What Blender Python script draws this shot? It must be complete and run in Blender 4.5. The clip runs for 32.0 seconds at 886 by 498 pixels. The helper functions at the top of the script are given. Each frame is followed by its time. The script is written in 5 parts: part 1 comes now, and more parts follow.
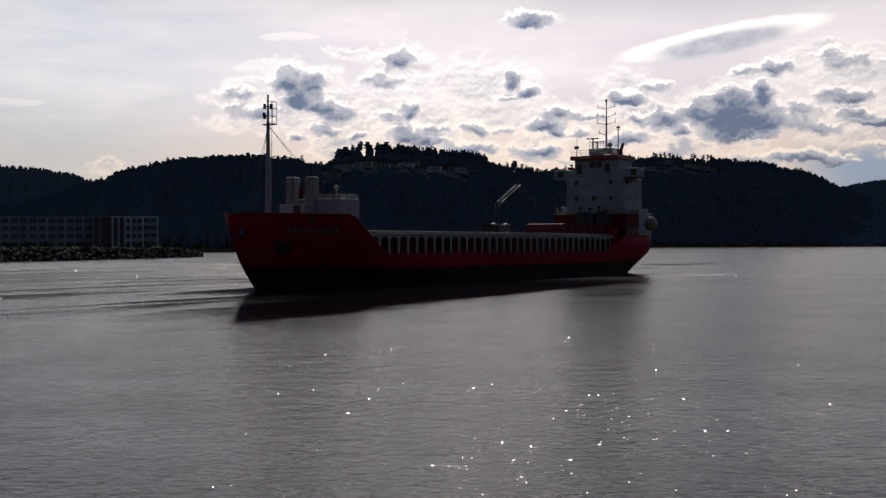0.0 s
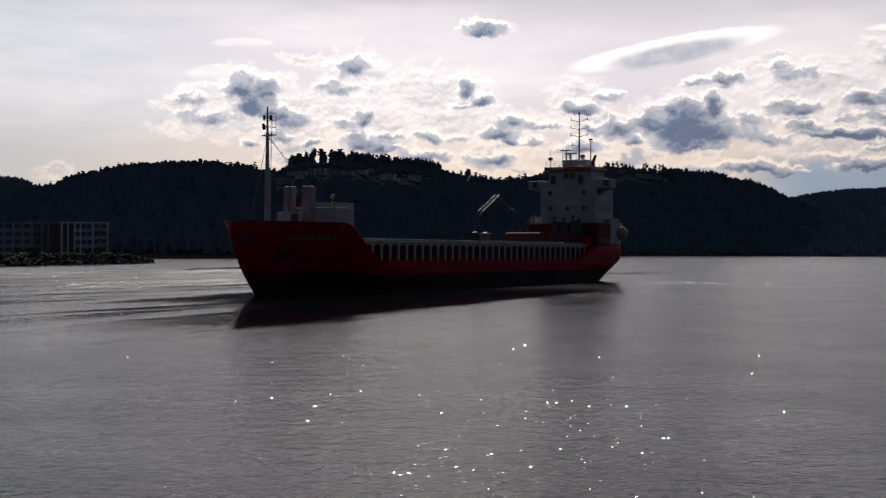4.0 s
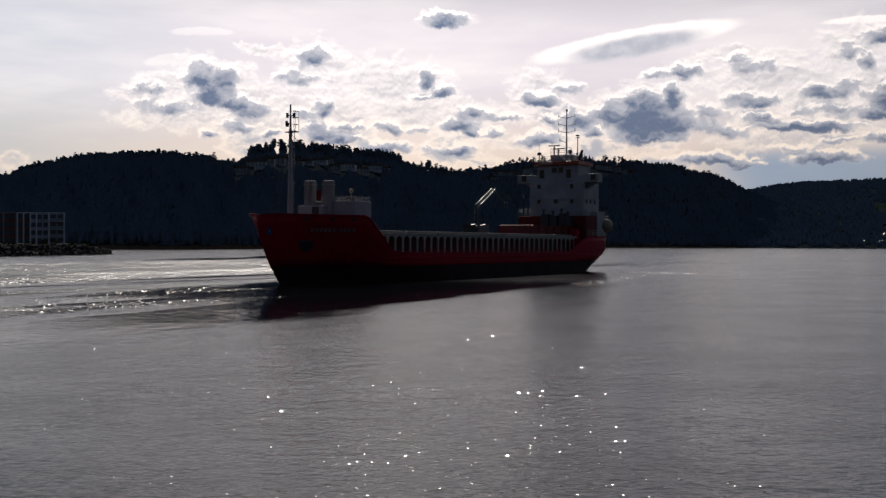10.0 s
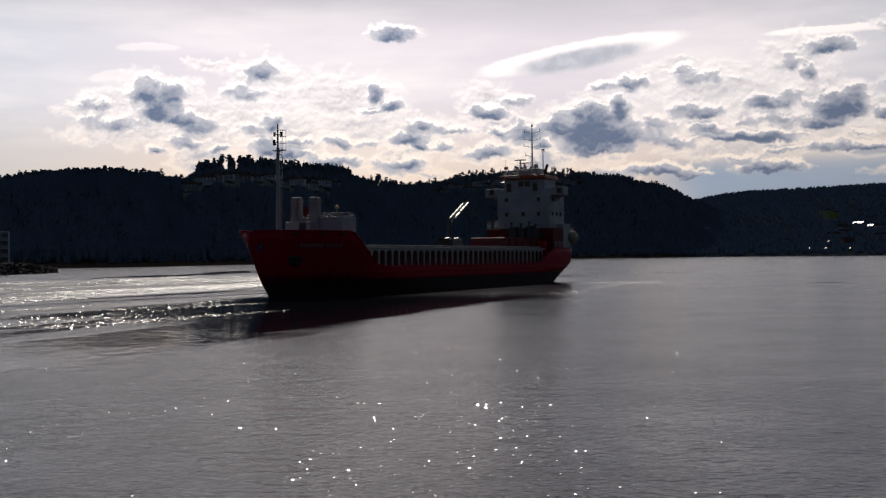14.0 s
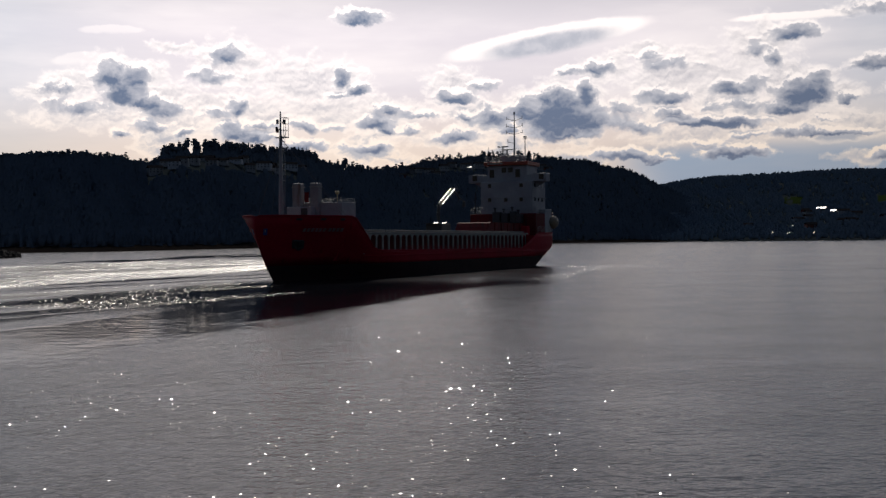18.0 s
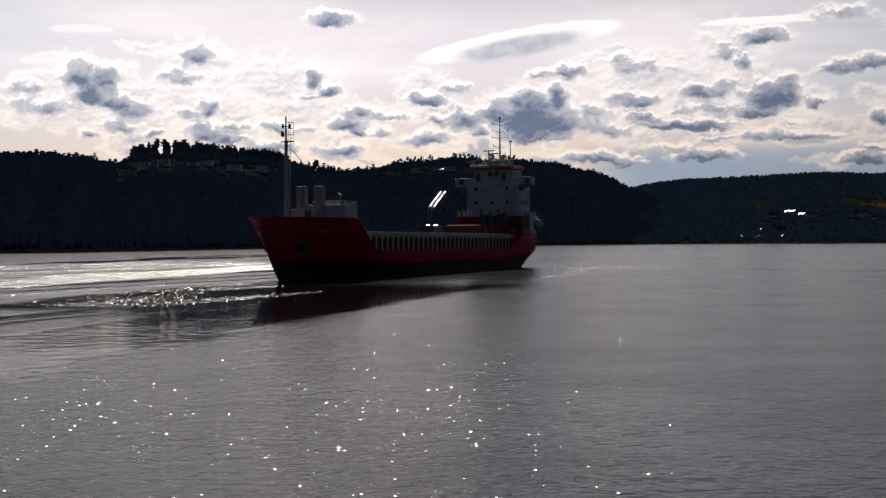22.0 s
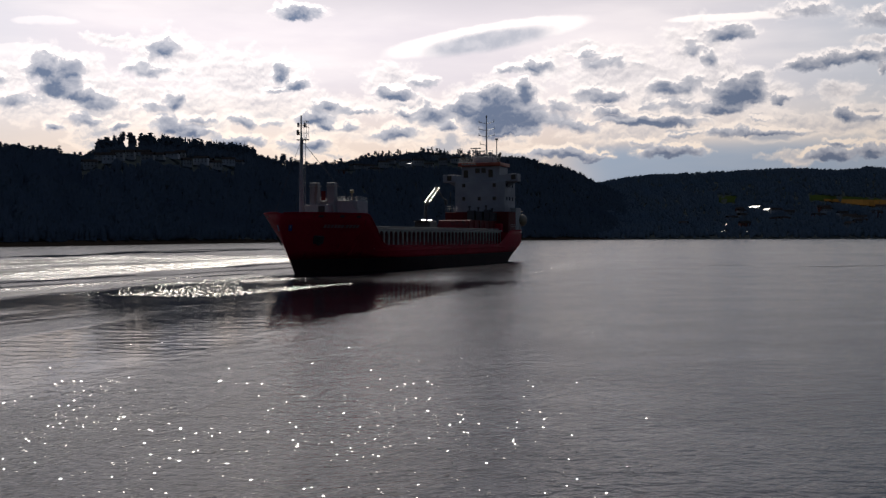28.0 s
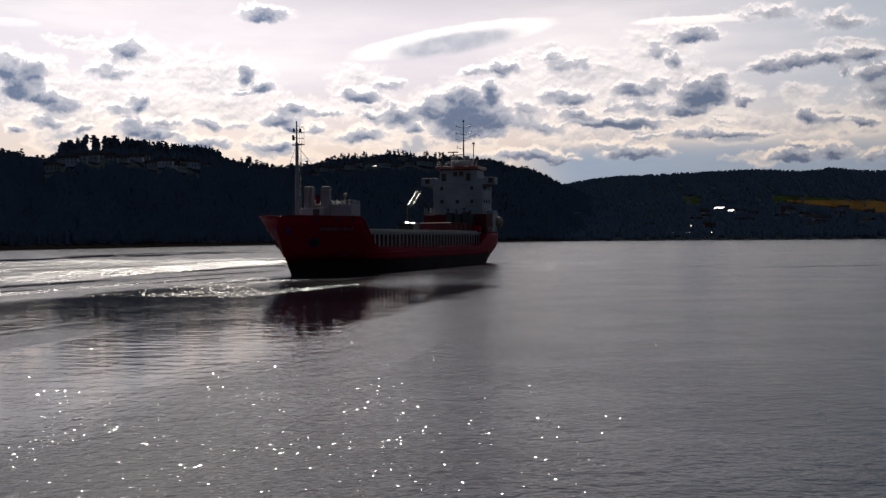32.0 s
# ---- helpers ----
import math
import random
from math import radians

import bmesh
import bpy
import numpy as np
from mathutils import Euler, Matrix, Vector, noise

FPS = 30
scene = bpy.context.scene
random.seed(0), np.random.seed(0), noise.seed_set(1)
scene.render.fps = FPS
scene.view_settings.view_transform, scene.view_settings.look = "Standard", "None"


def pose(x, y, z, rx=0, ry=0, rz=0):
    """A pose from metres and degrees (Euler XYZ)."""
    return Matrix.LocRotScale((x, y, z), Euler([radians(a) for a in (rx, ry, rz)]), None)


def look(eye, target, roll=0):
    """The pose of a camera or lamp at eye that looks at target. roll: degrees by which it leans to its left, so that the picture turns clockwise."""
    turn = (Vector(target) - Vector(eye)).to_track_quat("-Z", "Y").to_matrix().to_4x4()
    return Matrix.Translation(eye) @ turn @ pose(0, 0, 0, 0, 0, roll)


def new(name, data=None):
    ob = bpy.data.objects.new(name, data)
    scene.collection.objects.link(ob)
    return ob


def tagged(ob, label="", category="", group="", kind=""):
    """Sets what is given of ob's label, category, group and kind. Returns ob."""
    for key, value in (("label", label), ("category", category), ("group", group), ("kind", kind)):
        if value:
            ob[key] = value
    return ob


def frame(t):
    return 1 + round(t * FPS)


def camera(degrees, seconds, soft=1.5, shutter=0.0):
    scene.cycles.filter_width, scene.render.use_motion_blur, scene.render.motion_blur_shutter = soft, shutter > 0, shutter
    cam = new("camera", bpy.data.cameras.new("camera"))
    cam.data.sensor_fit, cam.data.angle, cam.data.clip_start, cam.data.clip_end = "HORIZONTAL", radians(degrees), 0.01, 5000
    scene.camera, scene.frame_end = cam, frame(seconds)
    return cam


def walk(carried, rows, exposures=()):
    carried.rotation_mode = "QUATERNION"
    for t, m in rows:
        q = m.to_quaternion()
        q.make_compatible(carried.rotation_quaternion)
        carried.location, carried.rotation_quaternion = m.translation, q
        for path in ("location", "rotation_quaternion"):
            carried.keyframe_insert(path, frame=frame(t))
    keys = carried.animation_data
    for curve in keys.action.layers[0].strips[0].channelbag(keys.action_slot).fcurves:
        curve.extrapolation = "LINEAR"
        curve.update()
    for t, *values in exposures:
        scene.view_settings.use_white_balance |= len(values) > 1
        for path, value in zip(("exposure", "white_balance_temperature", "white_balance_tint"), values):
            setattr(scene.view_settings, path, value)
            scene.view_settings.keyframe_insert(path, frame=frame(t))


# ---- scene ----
cam = camera(41.9, 32.0, soft=1.4)
EYE = 4.14
PATH = [  # seconds, tilt, lean, turn of the hand-held camera, which stands in one spot
    (0.0, 89.773, 0.115, -0.000), (0.5, 89.803, 0.057, -0.152), (1.0, 89.707, -0.210, -0.577),
    (1.5, 89.713, -0.222, -0.957), (2.0, 89.710, -0.218, -1.196), (2.5, 89.707, -0.212, -1.101),
    (3.0, 89.975, -0.162, -1.248), (3.5, 90.067, -0.105, -1.720), (4.0, 90.156, -0.195, -2.305),
    (4.5, 90.082, -0.169, -2.826), (6.5, 90.463, 0.222, -2.716), (7.0, 90.522, 0.013, -3.054),
    (7.5, 90.444, 0.143, -3.501), (8.0, 90.355, 0.165, -3.688), (8.5, 90.219, 0.074, -3.747),
    (9.0, 90.056, 0.043, -3.741), (9.5, 89.993, -0.190, -3.832), (10.0, 89.730, -0.268, -4.269),
    (10.5, 89.703, -0.393, -4.140), (11.0, 89.792, 0.791, -4.148), (11.5, 90.047, 0.513, -4.667),
    (12.0, 90.996, 0.644, -5.323), (12.5, 90.678, 0.442, -5.650), (13.0, 90.366, 0.640, -6.333),
    (13.5, 90.357, 0.536, -6.599), (14.0, 90.378, 0.569, -6.700), (14.5, 90.124, 0.343, -6.942),
    (15.0, 89.957, 0.758, -7.262), (15.5, 89.587, 0.765, -7.694), (17.5, 89.515, 0.852, -7.973),
    (18.0, 89.604, 0.536, -8.341), (18.5, 89.648, 0.616, -8.595), (19.0, 89.504, 0.514, -8.290),
    (19.5, 89.461, 0.668, -8.179), (20.0, 89.403, 0.517, -8.367), (20.5, 89.516, 0.439, -8.597),
    (21.0, 89.530, 0.372, -8.804), (21.5, 89.625, 0.463, -9.200), (22.0, 89.691, 0.376, -9.772),
    (22.5, 89.716, 0.319, -10.435), (23.0, 89.642, 0.422, -11.042), (23.5, 89.502, 0.385, -10.918),
    (24.0, 89.634, 0.237, -11.021), (24.5, 89.602, 0.174, -11.195), (26.5, 89.612, 0.454, -11.157),
    (27.0, 89.853, 0.387, -11.391), (27.5, 89.776, 0.310, -11.496), (28.0, 89.421, 0.229, -11.373),
    (28.5, 89.395, 0.237, -11.729), (29.0, 89.473, 0.302, -12.120), (29.5, 89.692, 0.296, -12.609),
    (30.0, 89.827, 0.463, -12.962), (30.5, 89.644, 0.306, -12.986), (31.0, 89.560, 0.519, -12.664),
    (31.5, 89.451, 0.390, -12.809), (32.0, 89.518, 0.474, -13.024),
]
walk(cam, [(t, pose(0, 0, EYE, a, b, c)) for t, a, b, c in PATH],
     exposures=((0, -.02), (10, 0.0), (20, .02), (28, .08), (32, .08)))

# The ship backs away: seconds, x, y, heading
SHIP_PATH = [
    (0, 3.12, 137.84, 236.93), (2, 4.99, 140.02, 237.03), (4, 6.84, 142.13, 237.14),
    (6, 8.69, 144.17, 237.26), (8, 10.54, 146.15, 237.40), (10, 12.37, 148.07, 237.56),
    (12, 14.19, 149.95, 237.73), (14, 15.99, 151.77, 237.91), (16, 17.78, 153.56, 238.12),
    (18, 19.56, 155.32, 238.35), (20, 21.32, 157.05, 238.59), (22, 23.07, 158.76, 238.86),
    (24, 24.79, 160.46, 239.16), (26, 26.50, 162.15, 239.47), (28, 28.18, 163.83, 239.81),
    (30, 29.84, 165.52, 240.18), (32, 31.48, 167.22, 240.57),
]
SHIP_ROWS = [(t, pose(x, y, 0, 0, 0, a)) for t, x, y, a in SHIP_PATH]

# ---- world and sun ----
SUN_AZ, SUN_EL = -1.0, 40.0          # degrees right of straight ahead, degrees up


class Net:
    """Short spellings for building a node tree."""

    def __init__(self, tree):
        self.tree = tree
        tree.nodes.clear()

    def add(self, kind, **inputs):
        n = self.tree.nodes.new(kind)
        for key, v in inputs.items():
            self.put(n, key.replace("_", " "), v)
        return n

    def put(self, n, key, v):
        sock = n.inputs[int(key[1:])] if key[0] == "i" and key[1:].isdigit() else n.inputs[key]
        if isinstance(v, bpy.types.NodeSocket):
            self.tree.links.new(v, sock)
        else:
            sock.default_value = v

    def math(self, op, a, b=0.0, c=0.0, clamp=False):
        n = self.tree.nodes.new("ShaderNodeMath")
        n.operation, n.use_clamp = op, clamp
        for i, v in enumerate((a, b, c)):
            self.put(n, "i%d" % i, v)
        return n.outputs[0]

    def vec(self, op, a, b=(0, 0, 0), c=(0, 0, 0)):
        n = self.tree.nodes.new("ShaderNodeVectorMath")
        n.operation = op
        self.put(n, "i0", a)
        self.put(n, "i1", b)
        if op == "MULTIPLY_ADD":
            self.put(n, "i2", c)
        return n.outputs["Value"] if op in ("LENGTH", "DOT_PRODUCT") else n.outputs["Vector"]

    def noise(self, vector, scale, detail=4.0, rough=0.55, distort=0.0):
        n = self.add("ShaderNodeTexNoise", Vector=vector, Scale=scale, Detail=detail, Roughness=rough, Distortion=distort)
        return n.outputs["Fac"]

    def ramp(self, x, lo, hi, a=0.0, b=1.0, smooth=True):
        n = self.tree.nodes.new("ShaderNodeMapRange")
        n.interpolation_type = "SMOOTHSTEP" if smooth else "LINEAR"
        for i, v in enumerate((x, lo, hi, a, b)):
            self.put(n, "i%d" % i, v)
        return n.outputs[0]

    def mix(self, f, a, b, blend="MIX"):
        n = self.tree.nodes.new("ShaderNodeMix")
        n.data_type, n.blend_type = "RGBA", blend
        self.put(n, "i0", f)
        self.put(n, "i6", a if isinstance(a, bpy.types.NodeSocket) else (*a, 1))
        self.put(n, "i7", b if isinstance(b, bpy.types.NodeSocket) else (*b, 1))
        return n.outputs[2]


# Grey cumulus, in degrees: azimuth, height, half width, half height, thickness
CLOUD_WEST = [(-7.59, 7.87, .67, .62, 1), (-7.05, 7.21, .78, .56, 1), (-6.05, 6.75, .95, .31, 1), (-6.52, 7.85, .5, .56, .8),
              (-2.2, 8.94, .56, .48, .75), (-2.97, 8.05, .95, .31, .5), (-1.72, 6.52, .39, .5, .6), (-2.69, 6.23, .84, .2, .5),
              (-1.94, 5.41, .67, .42, .8), (-.83, 5.13, .84, .34, .8), (-.42, 5.71, .67, .22, .7), (1.34, 4.79, 1.06, .28, .85),
              (-5.83, 5.59, .84, .31, .55), (-7.18, 5.23, .36, .22, .75), (-4.2, 5.29, .39, .2, .55), (-5.16, 6.42, 1.06, .34, .5),
              (-9.05, 6.48, 1.12, .31, .45), (-10.06, 7.25, .73, .25, .4)]
CLOUD_MIDDLE = [(4.39, 10.92, 1.01, .36, .9), (3.5, 8.01, .36, .48, .8), (4.18, 7.41, .5, .34, .9), (3.14, 7.21, .5, .14, .6),
                (1.62, 5.65, .53, .25, .65), (5.11, 5.84, .78, .34, .95), (5.75, 5.54, .45, .28, .9), (5.66, 6.5, .56, .28, .55),
                (7.29, 6.17, .84, .17, .65), (6.7, 5.51, .42, .25, .6), (4.75, 4.62, 1.06, .28, .7), (3.01, 5.61, .5, .17, .4),
                (9.01, 7.1, .84, .36, .95), (10.53, 7.53, .56, .2, .5), (10.87, 6.07, .78, .42, .75), (9.1, 5.23, .9, .31, .8),
                (9.57, 6.14, .5, .25, .55)]
CLOUD_BIG = [(14.05, 6.0, 1.55, 1.15, 1.25), (13.5, 7, .42, .5, .9), (15.34, 7.13, .42, .62, 1), (14.37, 5.22, 1.45, .22, .9),
             (15.45, 5.88, .95, .62, 1), (12.52, 6.28, .73, .5, 1), (11.64, 5.44, .48, .31, .8), (17.1, 5.64, 1.0, .30, .45),
             (17.3, 6.29, .55, .35, .4), (18.2, 5.41, .7, .25, .5), (16.03, 8.35, .62, .36, .7), (14.76, 8.28, .56, .22, .5),
             (17.39, 4.09, 1.51, .28, .95), (19.29, 6.83, 1.01, .36, .7), (18.49, 8.92, .67, .17, .5)]
CLOUD_EAST = [(21.11, 5.69, 2.07, .25, 1), (22.25, 5.58, 1.68, .28, .9), (19.68, 6.07, .73, .22, .7), (22.14, 7.19, .67, .39, .7),
              (22.5, 6.47, .78, .22, .45), (22.56, 4.12, 1.4, .31, 1), (18.71, 3.86, .78, .2, .8), (19.54, 8.46, .84, .22, .35),
              (23.01, 4.93, .67, .17, .6), (21.49, 6.37, .56, .17, .4), (20.98, 4.6, .67, .14, .4)]
CLOUD_TOWER = [(25.27, 9.61, .95, .42, .75), (24.37, 8.42, .31, .45, .65), (23.65, 8.93, .34, .34, .45), (25.7, 6.76, 1.12, .67, 1.1),
               (24.89, 6.14, .95, .31, 1), (26.42, 7.17, .48, .53, .8), (27.62, 6.48, .34, .25, .6), (26.88, 4.92, 1.73, .2, .85),
               (25.07, 5.05, .73, .25, .6), (23.15, 7.22, .62, .39, .5), (26.62, 5.55, .39, .14, .7)]
CLOUD_FAR = [(29.94, 3.89, 1.01, .31, .95), (31.66, 4, .67, .36, .95), (30.09, 4.39, .5, .11, .7), (28.86, 7.99, .9, .31, .7),
             (30.22, 8.27, .73, .36, .7), (31.34, 8.21, .95, .31, .65), (32.11, 7.7, .22, .22, .7), (33.03, 8.42, .78, .36, .7),
             (33.64, 7.51, .78, .39, .75), (30.56, 5.7, .36, .39, .8), (33.09, 5.31, .59, .25, .8), (33.37, 3.76, .7, .25, .5),
             (32.05, 9.92, .84, .28, .35), (28.75, 10.51, .84, .28, .3), (31.65, 5.47, .73, .17, .3), (36, 6.5, 2.4, .9, .9), (41, 5, 2.6, .8, .9),
             (46, 8, 3, 1.2, .9)]
# White heads and veils behind them
WHITE_WEST = [(-10.76, 7.09, .84, .39), (-9.32, 7.54, 1.12, .5), (-7.46, 8.14, 1.06, .73), (-6.06, 7.97, .84, .62), (-5.02, 7.13, 1.23, .45),
              (-3.24, 6.82, 1.4, .31), (-2.01, 8.61, 1.45, .95), (-4.49, 9.36, .95, .22), (1.61, 7.8, 2.24, .95), (3.62, 8.09, .73, .67),
              (9, 7.76, 1.18, .67), (5.25, 6.23, 1.51, .73), (14.36, 7.2, 1.62, .67), (13, 6.82, 1.23, .56), (16.38, 8.37, 1.23, .5),
              (-8.25, 6.1, 2.52, .5), (-4.75, 5.91, 1.96, .67), (-.61, 6.26, 1.29, .73), (2.45, 6.43, 1.96, .56)]
WHITE_EAST = [(19.93, 7.87, 2.24, 1.01), (18.36, 9.11, 1.4, .25), (21.99, 7.27, 1.68, .95), (20.98, 4.98, 2.52, .45), (8.88, 5.06, 1.96, .34),
              (24.9, 7.38, 1.4, .78), (25.7, 7.49, 1.23, .62), (27.15, 6.71, .95, .5), (28.92, 5.21, 1.29, .34), (28.31, 3.73, 1.01, .25),
              (23.7, 9.04, 1.4, .95), (30.14, 6.77, .84, .39), (30.76, 5.03, 1.68, .28), (32.3, 9, 1.12, .17), (33.02, 5.99, 1.4, .22),
              (-16.2, 3.75, .65, .34)]
# Smooth lens clouds: azimuth, height, half width, half height, slope
LENS = [(13.6, 9.78, 4.9, .62, .15), (25.4, 10.38, 2.9, .22, .0), (-7.5, 10.08, 1.5, .22, .03), (-20.6, 6.6, 1.6, .2, 0.0), (-9, 8.7, 1.2, .3, .12)]


def sky():
    world = bpy.data.worlds.new("sky")
    scene.world = world
    world.use_nodes = True
    n = Net(world.node_tree)
    tree = n.tree
    d = n.add("ShaderNodeTexCoord").outputs["Generated"]
    xyz = n.add("ShaderNodeSeparateXYZ", Vector=d).outputs
    az = n.math("MULTIPLY", n.math("ARCTAN2", xyz[0], xyz[1]), 57.2958)
    el = n.math("MULTIPLY", n.math("ARCSINE", xyz[2]), 57.2958)
    p = n.add("ShaderNodeCombineXYZ", X=az, Y=el, Z=0.0).outputs[0]
    warp = n.add("ShaderNodeTexNoise", Vector=p, Scale=0.95, Detail=7.0, Roughness=0.62).outputs["Color"]
    off = n.vec("SUBTRACT", warp, (.5, .5, .5))
    pw = n.vec("MULTIPLY_ADD", off, (1.25, 1.05, 0), p)

    def field(blobs, at, flat=False, grow=1.12):
        best = None
        for a, e, rx, ry, *w in blobs:
            rx, ry = rx * grow, ry * grow
            q = n.vec("MULTIPLY_ADD", at, (1 / rx, 1 / ry, 0), (-a / rx, -e / ry, 0))
            if flat:                                     # flat undersides
                q = n.vec("MAXIMUM", q, n.vec("MULTIPLY", q, (1, -1.35, 1)))
            q = n.vec("LENGTH", q)
            if w and w[0] != 1:                          # thin ones stay pale to the middle
                q = n.math("MULTIPLY_ADD", q, w[0], 1 - w[0])
            best = q if best is None else n.math("SMOOTH_MIN", best, q, 0.14)
        return n.math("SUBTRACT", 1.0, best)

    def billow(at):
        v = tree.nodes.new("ShaderNodeTexVoronoi")
        v.feature, v.normalize = "F1", True
        for key, value in (("Vector", at), ("Scale", 1.9), ("Detail", 3.0), ("Roughness", .55), ("Lacunarity", 2.1)):
            n.put(v, key, value)
        return n.math("SUBTRACT", .62, v.outputs["Distance"])

    def lumps(at):
        """Cauliflower relief of the clouds, about nought."""
        v = n.math("MULTIPLY_ADD", n.noise(at, 1.3, 6.0, .56), 1.5, n.math("MULTIPLY", billow(at), .75))
        return n.math("SUBTRACT", v, .93)

    stretched = n.vec("MULTIPLY_ADD", off, (.8, .7, 0), n.vec("MULTIPLY", p, (.85, 1.15, 1)))
    fine = lumps(stretched)
    above = lumps(n.vec("ADD", stretched, (-.03, .15, 0)))
    relief = n.math("SUBTRACT", fine, above)           # lit upper rims, shaded undersides
    cumulus = CLOUD_WEST + CLOUD_MIDDLE + CLOUD_BIG + CLOUD_EAST + CLOUD_TOWER + CLOUD_FAR
    grey = n.math("MULTIPLY_ADD", fine, .72, field(cumulus, pw, True, 1.33))
    grey_up = n.math("MULTIPLY_ADD", above, .72, field(cumulus, n.vec("ADD", pw, (-.03, .20, 0)), True, 1.33))
    white = n.math("MULTIPLY_ADD", fine, .95, field(WHITE_WEST + WHITE_EAST, pw, False, 1.5))
    # scattered small clouds, thinning upwards and to the clear side
    low = n.math("MULTIPLY", n.ramp(el, 1.5, 4.0), n.math("MULTIPLY", n.ramp(el, 9.5, 6), n.ramp(az, -13, -5)))
    gap = n.math("MULTIPLY", n.ramp(az, 15.5, 20), n.ramp(el, 5.0, 3.8))          # clear blue-grey air under the cloud bank
    low = n.math("MULTIPLY", low, n.math("MULTIPLY_ADD", gap, -.6, 1.0))
    puff = n.math("MULTIPLY", n.noise(n.vec("MULTIPLY", pw, (.5, 1.15, 1)), .62, 6.0, .55), low)
    veil = n.ramp(n.noise(n.vec("MULTIPLY", p, (.22, 1.1, 1)), .30, 5.0, .55), .35, .75)

    sky_node = tree.nodes.new("ShaderNodeTexSky")
    sky_node.sky_type, sky_node.sun_disc = "NISHITA", False
    sky_node.sun_elevation, sky_node.sun_rotation = radians(SUN_EL), radians(SUN_AZ)
    sky_node.air_density, sky_node.dust_density, sky_node.ozone_density = 1.0, 1.5, 1.0
    clear = n.vec("SCALE", sky_node.outputs[0])
    tree.nodes[-1].inputs["Scale"].default_value = SKY_STRENGTH
    sun = (math.sin(radians(SUN_AZ)) * math.cos(radians(SUN_EL)), math.cos(radians(SUN_AZ)) * math.cos(radians(SUN_EL)), math.sin(radians(SUN_EL)))
    toward = n.math("MAXIMUM", n.vec("DOT_PRODUCT", d, sun), 0.0)
    glow = n.math("MULTIPLY_ADD", n.math("POWER", toward, 2.6), 1.08, .05)      # clouds are brightest before the sun
    warm = n.ramp(el, 8, 3)
    haze = n.mix(warm, (1.12, 1.03, 1.10), (1.25, 1.01, .84))
    haze = n.mix(n.ramp(n.math("ABSOLUTE", n.math("SUBTRACT", az, 8.0)), 11, 28), haze, n.mix(warm, (.88, .93, 1.04), (1.0, .95, .92)))
    haze = n.mix(n.math("MULTIPLY", gap, .9), haze, (.52, .62, .80))
    bright = n.mix(warm, (1.66, 1.52, 1.47), (1.54, 1.28, 1.06))
    dark = n.mix(warm, (.22, .28, .42), (.24, .29, .42))

    def lit(colour):
        v = n.vec("SCALE", colour)
        n.put(tree.nodes[-1], "Scale", glow)
        return v

    c = n.mix(n.ramp(el, 15.2, 9.7, .03, .96), clear, lit(haze))
    c = n.mix(n.math("MULTIPLY", veil, n.ramp(el, 15, 9, .02, .5)), c, lit(bright))
    c = n.mix(n.math("MULTIPLY", n.ramp(puff, .44, .52), .55), c, lit(bright))
    c = n.mix(n.ramp(puff, .51, .62, 0, .8), c, lit((.60, .63, .73)))
    c = n.mix(n.math("MULTIPLY", gap, .65), c, lit((.50, .62, .80)))
    for a, e, rx, ry, slope in LENS:
        t = math.atan(slope)
        rel = n.vec("SUBTRACT", n.vec("MULTIPLY_ADD", off, (.7, .3, 0), p), (a, e, 0))
        u = n.vec("DOT_PRODUCT", rel, (math.cos(t) / rx, math.sin(t) / rx, 0))
        v = n.vec("DOT_PRODUCT", rel, (-math.sin(t) / ry, math.cos(t) / ry, 0))
        uu = n.math("MULTIPLY", u, u)
        q = n.math("SQRT", n.math("MULTIPLY_ADD", v, v, uu))
        c = n.mix(n.math("MULTIPLY", n.ramp(q, 1.15, .85, 0, .95 if rx > 2 else .32), n.ramp(v, -1.1, -.2, .1, 1)), c, lit(bright))
        if rx > 4:                                       # shaded hollow under the bright rim
            low_v = n.math("ADD", v, .30)
            under = n.ramp(n.math("SQRT", n.math("MULTIPLY_ADD", low_v, low_v, n.math("MULTIPLY", uu, 1.35))), 1.0, .5, 0, .95)
            c = n.mix(under, c, lit(n.mix(n.ramp(fine, -.25, .3), (.66, .68, .78), (.86, .85, .93))))
    tone = n.math("ADD", n.ramp(white, .1, .9, .10, .65), n.math("MULTIPLY", relief, -1.8), clamp=True)
    c = n.mix(n.ramp(white, -.08, .48, 0, .74), c, lit(n.mix(tone, bright, (.82, .79, .84))))
    # lit upper rims, slate middles that reach down to the flat undersides
    rim = n.ramp(n.math("SUBTRACT", grey, grey_up), .0, .30)
    shade = n.math("ADD", n.ramp(grey_up, -.12, .74, smooth=False), n.math("MULTIPLY", relief, -.42), clamp=True)
    shade = n.math("MULTIPLY", shade, n.ramp(grey, -.30, .08))
    body = n.mix(n.ramp(shade, .0, .22), bright, (.92, .90, .96))
    body = n.mix(n.ramp(shade, .12, 1.0, smooth=False), body, dark)
    c = n.mix(n.ramp(grey, n.math("MULTIPLY_ADD", rim, .06, -.26), n.math("MULTIPLY_ADD", rim, -.22, .34)), c, lit(body))
    below = n.ramp(el, -.5, -3)
    c = n.mix(below, c, (.05, .055, .06))
    bg = n.add("ShaderNodeBackground", Color=c, Strength=1.0)
    out = n.add("ShaderNodeOutputWorld")
    tree.links.new(bg.outputs[0], out.inputs[0])


